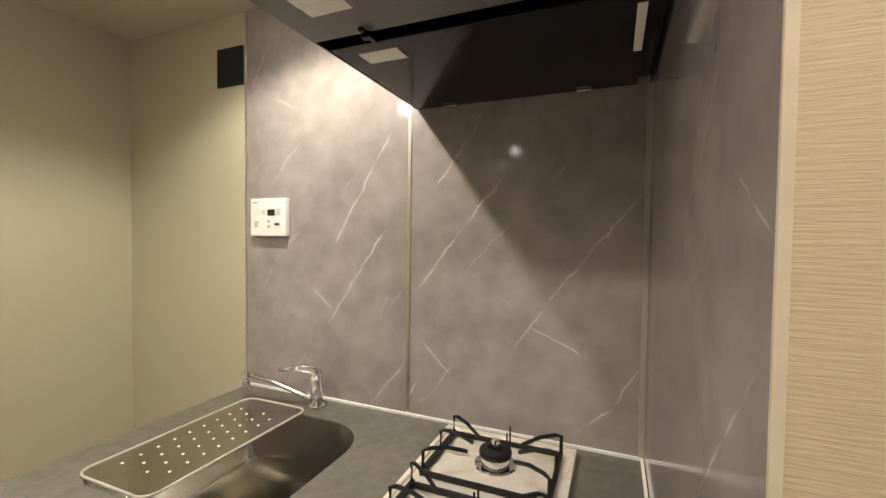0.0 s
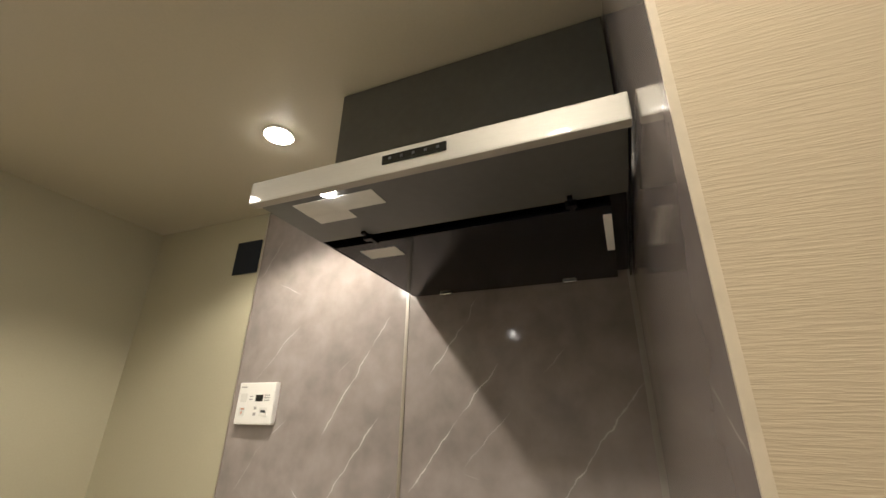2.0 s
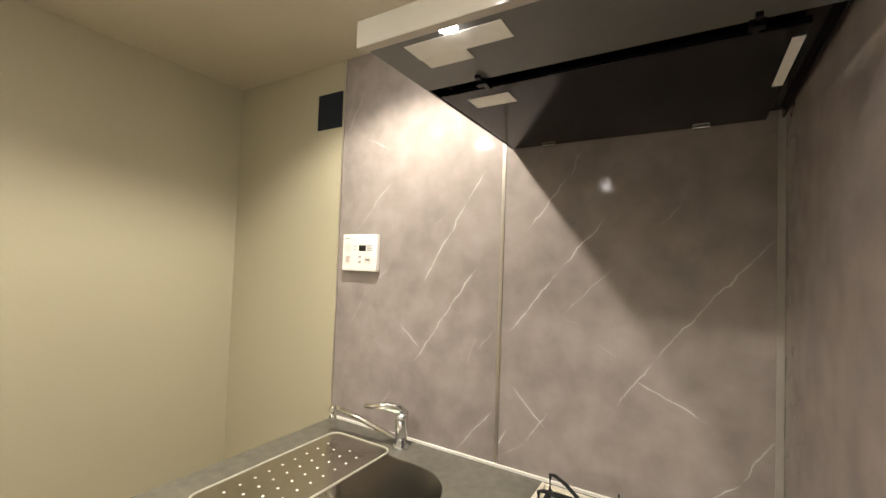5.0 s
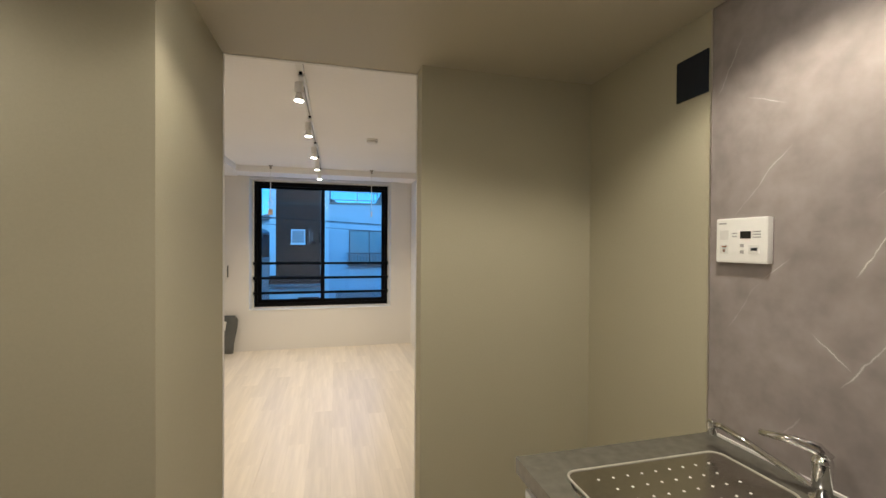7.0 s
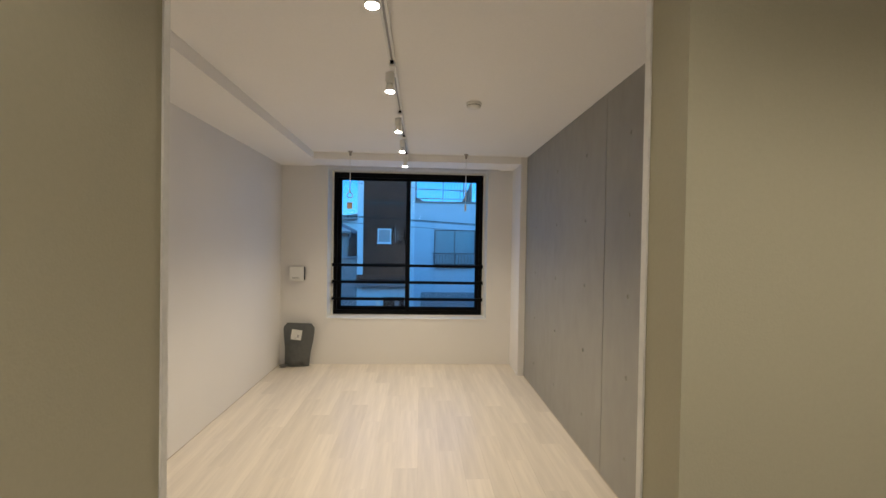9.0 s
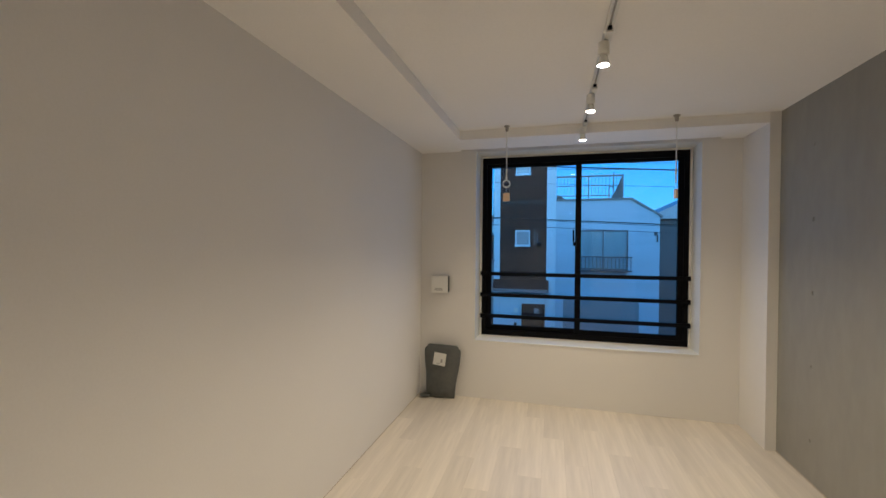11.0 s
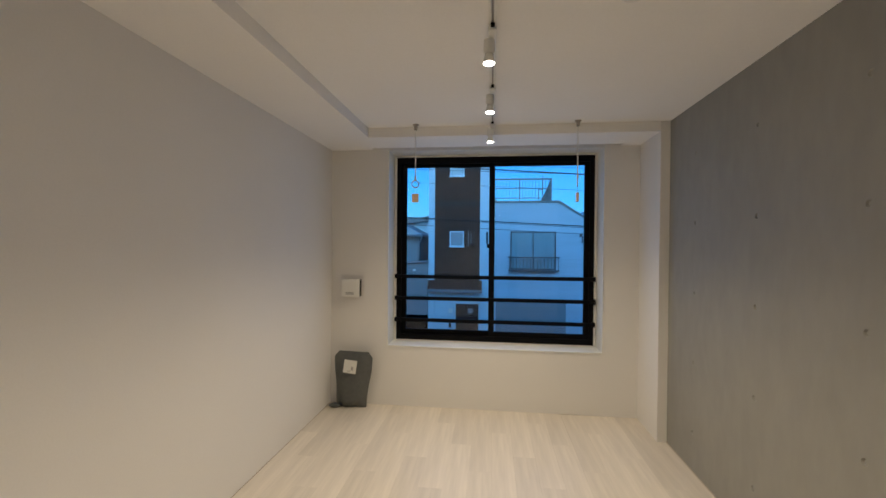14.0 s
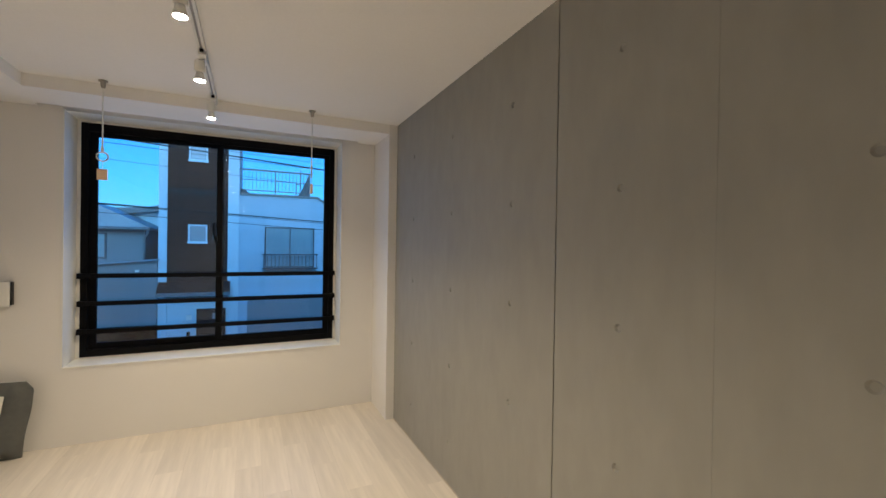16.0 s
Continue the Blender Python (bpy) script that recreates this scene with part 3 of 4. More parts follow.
# ---- kitchen: walls, floor, ceiling ----
structure("wall_kitchen", box(KIT_X, KIT_X + T, -0.591, 0.0, 0, 2.4), M_OLIVE, "grey-green papered wall of the fridge space", "wall")
structure("wall_kitchen_core", box(KIT_X + 0.012, KIT_X + T, -3.2, -0.591, 0, 2.4), M_OLIVE, "wall behind the stone panels", "wall")
structure("wall_jamb", box(-2.3, DOOR_L, JAMB_Y, 0.0, 0, 2.4), M_OLIVE, "thick grey-green wall beside the opening", "wall")
structure("ceiling_kitchen", box(-2.3, KIT_X, -3.2, ROOM_Y0 - 0.007, KIT_Z, 2.4), M_KCEIL, "low grey-green papered kitchen ceiling", "ceiling")
structure("wall_wing", box(WING_X + 0.0026, KIT_X, WING_Y - 0.11, WING_Y - 0.0056, 0, KIT_Z), M_BEIGE, "short side wall of the kitchen niche", "wall")
structure("wall_beige", box(WING_X, WING_X + 0.0025, -3.2, WING_Y - 0.0053, 0, KIT_Z), M_BEIGE, "beige wallpaper with fine level ridges", "wall")
# unseen closing walls, made white so the hood lip reflects something bright
structure("wall_back", boxes((-2.3, WING_X, -3.32, -3.2, 0, KIT_Z), (-2.42, -2.3, -3.2, 0.0, 0, KIT_Z)), M_WHITE, "unseen closing walls of the hall, white to brighten reflections", "wall")

V_BACK = [(-0.94, 1.37, -1.08, 1.60, 1), (-1.08, 1.60, -1.14, 1.69, .6), (-0.92, 1.13, -1.12, 1.42, .8), (-0.86, 1.24, -0.94, 1.17, .7), (-1.22, 1.25, -1.35, 1.42, 1),
          (-1.35, 1.42, -1.45, 1.55, .9), (-1.48, 1.11, -1.56, 1.23, .6), (-1.56, 1.23, -1.77, 1.50, .75), (-1.52, 1.18, -1.67, 1.11, .7), (-1.22, 1.12, -1.33, 1.02, .8),
          (-1.33, 1.07, -1.27, 0.98, .8), (-1.19, 0.94, -1.22, 1.00, 1), (-1.07, 0.91, -1.18, 1.04, .8), (-1.63, 0.93, -1.72, 1.01, .9), (-1.72, 1.01, -1.77, 1.11, .9),
          (-1.26, 1.52, -1.36, 1.65, .6), (-0.67, 1.52, -0.81, 1.68, .5), (-0.70, 1.83, -0.80, 1.78, .45), (-0.74, 1.35, -0.82, 1.41, .5)]
V_FAINT = [(-1.36, 1.65, -1.41, 1.73, .35), (-0.61, 1.86, -0.69, 2.00, .4), (-0.65, 1.21, -0.74, 1.35, .3), (-1.36, 1.30, -1.40, 1.29, .4), (-1.36, 1.31, -1.48, 1.44, .3),
           (-1.56, 1.52, -1.61, 1.58, .3), (-0.97, 1.53, -1.03, 1.58, .3), (-1.13, 1.19, -1.18, 1.26, .4), (-1.44, 1.25, -1.49, 1.22, .3), (-0.79, 0.97, -0.85, 1.04, .4),
           (-1.21, 0.93, -1.27, 0.98, .4), (-1.09, 1.14, -1.13, 1.23, .3)]
V_SIDE = [(0.50, 1.44, 0.47, 1.42, 1), (0.47, 1.42, 0.43, 1.40, 1), (0.44, 1.33, 0.47, 1.30, 1), (0.47, 1.30, 0.51, 1.26, 1), (0.51, 1.26, 0.57, 1.20, .9), (0.57, 1.20, 0.60, 1.17, .8),
          (0.55, 1.55, 0.65, 1.45, .35)]
M_MARBLE = marble("grey_veined_panel", (1, 2), V_BACK + V_FAINT)
M_MARBLE_SIDE = marble("grey_veined_side_panel", (0, 2), V_SIDE)
panels = thing("wall_kitchen_panel", "satin grey stone-look wall panels with white veins", "wall panel", kind="structure")
part("panel", box(KIT_X, KIT_X + 0.011, -1.186, -0.593, 0.86, KIT_Z), M_MARBLE, panels)
part("panel", box(KIT_X, KIT_X + 0.011, WING_Y - 0.004, -1.196, 0.86, KIT_Z), M_MARBLE, panels)
part("panel", box(WING_X + 0.0028, KIT_X - 0.001, WING_Y - 0.004, WING_Y, 0.0, KIT_Z), M_MARBLE_SIDE, panels)
part("joint_strip", box(KIT_X - 0.002, KIT_X + 0.010, -1.1958, -1.1862, 0.90, KIT_Z), M_ALU, panels, "pale grey joint strip")
part("corner_strip", box(KIT_X - 0.004, KIT_X - 0.0005, WING_Y + 0.0005, WING_Y + 0.013, 0.90, KIT_Z), M_GREYTRIM, panels, "pale grey corner strip")
part("edge_strip", box(WING_X - 0.0006, WING_X + 0.0026, WING_Y - 0.0052, WING_Y + 0.0006, 0.0, KIT_Z), M_TRIM, panels, "beige edge strip")
part("end_strip", box(KIT_X - 0.002, KIT_X + 0.004, -0.593, -0.588, 0.90, KIT_Z), M_ALU, panels)

# ---- counter, sink and cabinets ----
CX, CY0, CY1, CZ = 0.592, WING_Y + 0.001, -0.602, 0.90
SINK = (0.655, 1.085, -1.155, -0.725)
top = thing("worktop", "dark grey stone-look worktop with a sink cut-out", "worktop")
bm = bmesh.new()
hole = rounded(*SINK, (0.13, 0.13, 0.04, 0.04), 8)
n = len(hole)
zs = (CZ, CZ - 0.04)
ring = {}
for z in zs:
    for k, (x, y) in enumerate(hole):
        ring["h", z, k] = bm.verts.new((x, y, z))
    for k, (x, y) in enumerate(hole):
        ring["o", z, k] = bm.verts.new((CX if k // 9 in (0, 3) else KIT_X - 0.001, SINK[2] - 0.06 if k // 9 in (0, 1) else CY1, z))
for k in range(n):
    m = (k + 1) % n
    for z, flip in ((CZ, False), (CZ - 0.04, True)):
        q = [ring["o", z, k], ring["o", z, m], ring["h", z, m], ring["h", z, k]]
        if (q[0].co - q[1].co).length < 1e-6:
            q = q[1:]
        bm.faces.new(q[::-1] if flip else q)
    bm.faces.new((ring["h", CZ, m], ring["h", CZ - 0.04, m], ring["h", CZ - 0.04, k], ring["h", CZ, k]))
    if (ring["o", CZ, k].co - ring["o", CZ, m].co).length > 1e-6:
        bm.faces.new((ring["o", CZ, k], ring["o", CZ - 0.04, k], ring["o", CZ - 0.04, m], ring["o", CZ, m]))
bmesh.ops.remove_doubles(bm, verts=bm.verts, dist=1e-5)
part("slab", bm, M_COUNTER, top)
part("slab", box(CX, KIT_X - 0.001, CY0, SINK[2] - 0.06, CZ - 0.04, CZ), M_COUNTER, top)
part("back_seal", box(KIT_X - 0.007, KIT_X - 0.0005, CY0, CY1, CZ + 0.0005, CZ + 0.007), M_CAULK, top, "white silicone seal")
part("side_seal", box(CX, KIT_X - 0.008, CY0 + 0.0005, CY0 + 0.007, CZ + 0.0005, CZ + 0.007), M_CAULK, top, "white silicone seal")

sink = thing("kitchen_sink", "brushed stainless steel sink bowl with a drain", "sink")
bm = bmesh.new()
levels = [(0.0, CZ - 0.004), (0.004, CZ - 0.05), (0.010, CZ - 0.15), (0.022, CZ - 0.176), (0.055, CZ - 0.186)]
loops = []
for inset, z in levels:
    o = rounded(SINK[0] + inset, SINK[1] - inset, SINK[2] + inset, SINK[3] - inset, [max(0.13 - inset, 0.03)] * 2 + [max(0.04 - inset * 0.3, 0.02)] * 2, 8)
    loops.append([bm.verts.new((x, y, z)) for x, y in o])
for p, q in zip(loops, loops[1:]):
    for k in range(len(p)):
        m = (k + 1) % len(p)
        bm.faces.new((p[k], p[m], q[m], q[k]))
bm.faces.new(loops[-1])
bmesh.ops.recalc_face_normals(bm, faces=bm.faces)
bmesh.ops.reverse_faces(bm, faces=bm.faces)
part("bowl", bm, M_STEEL, sink, smooth=True)
dc = (0.82, -1.00, CZ - 0.186)
part("drain_ring", lathe([(0.062, 0.0005), (0.062, 0.003), (0.050, 0.004), (0.046, 0.001)], dc), M_CHROME, sink)
part("drain_cover", lathe([(0.043, 0.001), (0.043, 0.006), (0.020, 0.009), (0.004, 0.009)], dc), M_CHROME, sink)

plate = thing("drainer_plate", "perforated stainless drainer plate with a pale rim over the sink", "drainer plate")
PX0, PX1, PY0, PY1 = 0.666, 1.108, -0.922, -0.704
part("sheet", slab(rounded(PX0 + 0.004, PX1 - 0.004, PY0 + 0.004, PY1 - 0.004, [0.026] * 4, 6), CZ + 0.0012, CZ + 0.004), M_DRAIN, plate)
bm = bmesh.new()
add_tube(bm, [(x, y, CZ + 0.004) for x, y in rounded(PX0, PX1, PY0, PY1, [0.03] * 4, 6)] + [(PX0, PY0 + 0.03, CZ + 0.004)], 0.0029, 8)
part("rim", bm, M_RIM, plate, "pale rounded rim", smooth=True)
for row in range(4):
    for k in range(9 - row % 2):
        x = PX0 + 0.062 + 0.0385 * k + (0.019 if row % 2 else 0)
        y = PY1 - 0.046 - 0.041 * row
        part("hole", lathe([(0.0032, 0.0040), (0.0032, 0.0046), (0.0012, 0.0047)], (x, y, CZ), 10), M_LABEL, plate)

tap = thing("mixer_tap", "chrome single-lever kitchen tap with a long swung spout", "tap")
tx, ty = 1.143, -0.925
part("base", lathe([(0.023, 0.0005), (0.023, 0.006), (0.019, 0.010)], (tx, ty, CZ)), M_CHROME, tap, smooth=True)
part("body", lathe([(0.018, 0.010), (0.0175, 0.072), (0.019, 0.080), (0.018, 0.090), (0.010, 0.097)], (tx, ty, CZ)), M_CHROME, tap, smooth=True)
bm = bmesh.new()
add_tube(bm, [(tx, ty, CZ + 0.020), (tx - 0.004, ty + 0.03, CZ + 0.026), (tx - 0.022, ty + 0.14, CZ + 0.058), (tx - 0.034, ty + 0.205, CZ + 0.074), (tx - 0.036, ty + 0.222, CZ + 0.072)], 0.0078, 14)
spout = part("spout", bm, M_CHROME, tap, smooth=True)
part("nozzle", lathe([(0.011, 0.042), (0.0125, 0.046), (0.0125, 0.074), (0.009, 0.080)], (tx - 0.037, ty + 0.232, CZ)), M_CHROME, spout, smooth=True)
bm = bmesh.new()
add_tube(bm, [(tx + 0.008, ty - 0.004, CZ + 0.088), (tx, ty + 0.01, CZ + 0.106), (tx - 0.02, ty + 0.045, CZ + 0.112), (tx - 0.045, ty + 0.10, CZ + 0.108)], [0.0155, 0.0145, 0.0105, 0.0065], 12)
part("lever", bm, M_CHROME, tap, smooth=True)

for y0, y1 in ((-1.205, CY1 - 0.012), (CY0 + 0.004, -1.209)):
    unit = thing("base_cabinet", "white kitchen base cabinet under the worktop", "cabinet", group="kitchen base cabinets")
    part("carcass", boxes((CX + 0.042, KIT_X, y0, y0 + 0.016, 0.10, CZ - 0.041), (CX + 0.042, KIT_X, y1 - 0.016, y1, 0.10, CZ - 0.041), (CX + 0.042, KIT_X, y0 + 0.016, y1 - 0.016, 0.10, 0.116), (KIT_X - 0.012, KIT_X, y0 + 0.016, y1 - 0.016, 0.116, CZ - 0.041)), M_CAB, unit)
    part("plinth", box(CX + 0.08, CX + 0.095, y0, y1, 0.0, 0.10), M_BLACK, unit)
    part("dark_rail", box(CX + 0.030, CX + 0.041, y0, y1, CZ - 0.075, CZ - 0.042), M_BLACK, unit, "dark finger-pull recess")
    mid = (y0 + y1) / 2
    for a, b in ((y0 + 0.002, mid - 0.0015), (mid + 0.0015, y1 - 0.002)):
        part("door", box(CX + 0.020, CX + 0.040, a, b, 0.105, CZ - 0.078, bevel=0.002), M_CAB, unit)

# ---- gas hob ----
hob = thing("gas_hob", "narrow two-burner gas hob, steel tray with black iron grates", "hob")
HX0, HX1, HY0, HY1 = 0.66, 1.158, -1.644, -1.330
part("tray", slab(rounded(HX0, HX1, HY0, HY1, [0.012] * 4, 4), CZ + 0.0008, CZ + 0.010), M_TRAY, hob)
part("rim", boxes((HX0, HX1, HY0, HY0 + 0.010, CZ + 0.0105, CZ + 0.017), (HX0, HX1, HY1 - 0.010, HY1, CZ + 0.0105, CZ + 0.017), (HX1 - 0.010, HX1, HY0 + 0.010, HY1 - 0.010, CZ + 0.0105, CZ + 0.017), bevel=0.002), M_TRAY, hob)
hm = (HY0 + HY1) / 2
for bx, r in ((1.035, 0.034), (0.805, 0.042)):
    burner = part("burner", lathe([(r * 1.35, 0.0105), (r * 1.30, 0.014), (r * 0.95, 0.016), (r * 0.9, 0.030)], (bx, hm, CZ), 32), M_CHROME, hob, smooth=False)
    part("burner_cap", lathe([(r, 0.0305), (r * 1.04, 0.036), (r, 0.043), (r * 0.55, 0.046), (r * 0.4, 0.040)], (bx, hm, CZ), 32), M_IRON, burner)
    part("sensor", lathe([(0.008, 0.040), (0.009, 0.046), (0.009, 0.062), (0.006, 0.064)], (bx, hm, CZ), 16), M_CHROME, burner)
    part("igniter", boxes((bx + 0.028, bx + 0.031, hm - 0.026, hm - 0.023, CZ + 0.02, CZ + 0.085), (bx + 0.024, bx + 0.027, hm - 0.020, hm - 0.017, CZ + 0.02, CZ + 0.070)), M_IRON, burner)
    grate = part("grate", boxes((bx - 0.105, bx + 0.090, HY0 + 0.026, HY0 + 0.035, CZ + 0.0106, CZ + 0.024), (bx - 0.105, bx + 0.090, HY1 - 0.035, HY1 - 0.026, CZ + 0.0106, CZ + 0.024),
                            (bx + 0.082, bx + 0.090, HY0 + 0.036, HY1 - 0.036, CZ + 0.0106, CZ + 0.021), (bx - 0.105, bx - 0.097, HY0 + 0.036, HY1 - 0.036, CZ + 0.0106, CZ + 0.021), bevel=0.002), M_IRON, hob)
    for sy, ye in ((1, HY1 - 0.030), (-1, HY0 + 0.030)):
        for dx in (-0.095, 0.0, 0.084):
            bm = bmesh.new()
            a = Vector((bx + dx, ye, CZ + 0.018))
            e = Vector((bx + dx * 0.42, hm + sy * 0.050, CZ + 0.046))
            add_tube(bm, [a, a + Vector((0, 0, 0.040)), a + (e - a) * 0.15 + Vector((0, 0, 0.040)), a + (e - a) * 0.55 + Vector((0, 0, 0.026)), e], 0.0042, 6)
            part("finger", bm, M_IRON, grate)

# ---- range hood ----
hood = thing("range_hood", "slim range hood: steel front lip, black rectifying panel, dark duct cover", "range hood")
RX, RY0, RY1, RZ = 0.595, WING_Y + 0.004, -1.212, 1.730
LIP = 0.038
part("front_lip", box(RX, RX + 0.016, RY0, RY1, RZ - 0.002, RZ + LIP, bevel=0.003), M_LIP, hood, "brushed steel front lip")
part("top_plate", box(RX + 0.016, KIT_X - 0.002, RY0, RY1, RZ + LIP - 0.008, RZ + LIP - 0.001), M_LIP, hood)
for a in (RY1 - 0.004, RY0):
    part("side_skirt", box(RX + 0.016, KIT_X - 0.002, a, a + 0.004, RZ + 0.008, RZ + LIP - 0.008), M_BLACK, hood)
part("under_sheet", box(RX + 0.017, RX + 0.180, RY0 + 0.005, RY1 - 0.005, RZ + 0.004, RZ + 0.008), M_PLATE, hood, "satin grey underside sheet")
# black sheet paints the shade of the deeper filter opening
part("filter_well", box(RX + 0.181, KIT_X - 0.003, RY0 + 0.005, RY1 - 0.005, RZ + 0.024, RZ + 0.030), M_BLACK, hood, "black sheet for the shade in the filter opening")
part("rectifying_panel", box(RX + 0.215, KIT_X - 0.012, RY0 + 0.030, RY1 - 0.012, RZ + 0.004, RZ + 0.014, bevel=0.003), M_BLACK, hood, "glossy black rectifying panel")
for y in (RY1 - 0.113, RY0 + 0.088):
    part("catch", boxes((RX + 0.160, RX + 0.212, y - 0.004, y + 0.004, RZ - 0.002, RZ + 0.004), (RX + 0.176, RX + 0.188, y - 0.009, y + 0.009, RZ - 0.006, RZ + 0.004), bevel=0.001), M_BLACK, hood, "black panel catch")
for y in (RY1 - 0.106, RY0 + 0.140):
    part("rear_clip", box(KIT_X - 0.028, KIT_X - 0.012, y - 0.016, y + 0.016, RZ - 0.001, RZ + 0.0035, bevel=0.001), M_CHROME, hood)
part("caution_label", boxes((RX + 0.245, RX + 0.290, RY1 - 0.133, RY1 - 0.052, RZ + 0.0030, RZ + 0.0036)), M_LABEL, hood, "white caution label")
part("notice_label", boxes((RX + 0.036, RX + 0.080, RY1 - 0.208, RY1 - 0.058, RZ + 0.0030, RZ + 0.0038), (RX + 0.0805, RX + 0.108, RY1 - 0.135, RY1 - 0.060, RZ + 0.0030, RZ + 0.0038)), M_LABEL, hood, "white notice label")
part("rating_label", box(RX + 0.245, RX + 0.410, RY0 + 0.031, RY0 + 0.045, RZ + 0.0028, RZ + 0.0036), M_LABEL, hood, "white rating label")
switch = part("switch_panel", box(RX - 0.002, RX + 0.001, -1.557, -1.459, RZ + 0.014, RZ + 0.028, bevel=0.0006), M_SCREEN, hood, "black push-button strip")
for k in range(5):
    part("button", box(RX - 0.0032, RX - 0.0021, -1.547 + k * 0.0182, -1.543 + k * 0.0182, RZ + 0.0188, RZ + 0.0232, bevel=0.0004), M_BUTTON, switch)
part("duct_cover", box(0.790, KIT_X - 0.002, RY0, RY1 + 0.002, RZ + LIP, KIT_Z - 0.004), M_DUCT, hood, "dark grey duct cover")

part("hood_lamp", lathe([(0.013, 0.0032), (0.013, 0.001), (0.008, -0.001)], (RX + 0.020, RY1 - 0.140, RZ), 24), M_HOODLAMP, hood, "small glowing hood lamp")

# ---- downlights ----
for x, y, _, _ in DOWNLIGHTS:
    dl = thing("downlight", "small round recessed ceiling downlight, switched on", "downlight", group="kitchen downlights")
    bm = bmesh.new()
    add_tube(bm, [(x + 0.039 * math.cos(2 * math.pi * k / 28), y + 0.039 * math.sin(2 * math.pi * k / 28), KIT_Z - 0.001) for k in range(29)], 0.003, 8)
    part("trim_ring", bm, M_PLASTIC, dl, smooth=True)
    part("lens", lathe([(0.034, -0.0012), (0.032, -0.005), (0.022, -0.010), (0.004, -0.012)], (x, y, KIT_Z), 28), M_BULB, dl, "glowing lens")

# ---- things on the kitchen wall ----
plate2 = thing("wall_socket_cover", "dark navy square blank plate on the wall", "cover plate")
part("plate", box(KIT_X - 0.006, KIT_X - 0.0005, -0.582, -0.466, 1.886, 2.012, bevel=0.002), M_VENT, plate2)

ctl = thing("water_heater_remote", "white water heater remote with a small dark display", "remote control")
RA, RB, QZ0, QZ1 = -0.774, -0.630, 1.392, 1.511
part("case", box(KIT_X - 0.020, KIT_X - 0.0005, RA, RB, QZ0, QZ1, bevel=0.005), M_PLASTIC, ctl)
fx = KIT_X - 0.0205


def on_case(name, u0, u1, v0, v1, material, parent=ctl, label=""):
    """A flat piece on the front of the remote: fractions of its width and height from the upper edge on the window side."""
    w, h = RB - RA, QZ1 - QZ0
    return part(name, box(fx - 0.0006, fx + 0.0004, RB - u1 * w, RB - u0 * w, QZ1 - v1 * h, QZ1 - v0 * h), material, parent, label)


on_case("display", 0.50, 0.70, 0.30, 0.46, M_SCREEN, label="small dark display")
on_case("speaker", 0.09, 0.27, 0.27, 0.48, M_LABEL, label="pale grey speaker slots")
for k in range(3):
    on_case("button_label", 0.74, 0.88, 0.30 + 0.06 * k, 0.325 + 0.06 * k, M_GREYPRINT)
for k in range(2):
    on_case("button_label", 0.34, 0.43, 0.33 + 0.07 * k, 0.355 + 0.07 * k, M_GREYPRINT)
on_case("reheat_button", 0.10, 0.26, 0.60, 0.80, M_LABEL)
on_case("reheat_print", 0.13, 0.23, 0.62, 0.66, M_RED, label="orange printed mark")
on_case("reheat_print", 0.15, 0.20, 0.70, 0.76, M_RED, label="orange printed mark")
on_case("power_button", 0.66, 0.86, 0.60, 0.80, M_LABEL)
on_case("power_print", 0.70, 0.82, 0.66, 0.72, M_GREYPRINT)
on_case("arrow_button", 0.50, 0.57, 0.58, 0.65, M_GREYPRINT)
on_case("arrow_button", 0.50, 0.57, 0.72, 0.79, M_GREYPRINT)
on_case("name_print", 0.06, 0.22, 0.10, 0.13, M_GREYPRINT)

# ---- outside ----
structure("ground", box(-400, 400, 5.0, 900, GROUND - 0.2, GROUND), M_ASPHALT, "dark asphalt street and ground", "ground")
own = structure("own_building", boxes((-8, WIN[0] - 0.3, 4.73, 4.93, GROUND, 2.6), (WIN[1] + 0.3, 8, 4.73, 4.93, GROUND, 2.6), (WIN[0] - 0.3, WIN[1] + 0.3, 4.73, 4.93, GROUND, 0.4), (WIN[0] - 0.3, WIN[1] + 0.3, 4.73, 4.93, 2.42, 2.6)), M_GREYWALL, "grey rendered front of this house", "wall")


def far_window(parent, x0, x1, z0, z1, y, frame_mat, pane_mat, bars=1, f=0.05):
    w = part("window", boxes((x0, x0 + f, y - 0.06, y + 0.02, z0, z1), (x1 - f, x1, y - 0.06, y + 0.02, z0, z1), (x0 + f, x1 - f, y - 0.06, y + 0.02, z0, z0 + f), (x0 + f, x1 - f, y - 0.06, y + 0.02, z1 - f, z1)), frame_mat, parent)
    step = (x1 - x0 - 2 * f) / bars
    for k in range(bars):
        part("pane", box(x0 + f + k * step + 0.012, x0 + f + (k + 1) * step - 0.012, y - 0.03, y - 0.02, z0 + f, z1 - f), pane_mat, w)
    for k in range(1, bars):
        part("bar", box(x0 + f + k * step - 0.02, x0 + f + k * step + 0.02, y - 0.05, y - 0.01, z0 + f, z1 - f), frame_mat, w)
    return w


FY = 18.2
brown = thing("brown_house", "tall narrow house clad in dark brown between white corner strips", "house")
part("wall", box(-2.453, -0.546, FY, FY + 7, -0.434, 8.786), M_BROWN, brown)
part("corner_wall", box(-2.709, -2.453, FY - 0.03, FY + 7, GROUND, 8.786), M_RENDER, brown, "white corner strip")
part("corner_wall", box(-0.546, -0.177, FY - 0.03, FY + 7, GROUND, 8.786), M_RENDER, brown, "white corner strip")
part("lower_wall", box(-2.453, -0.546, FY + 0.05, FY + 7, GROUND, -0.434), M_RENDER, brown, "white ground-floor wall")
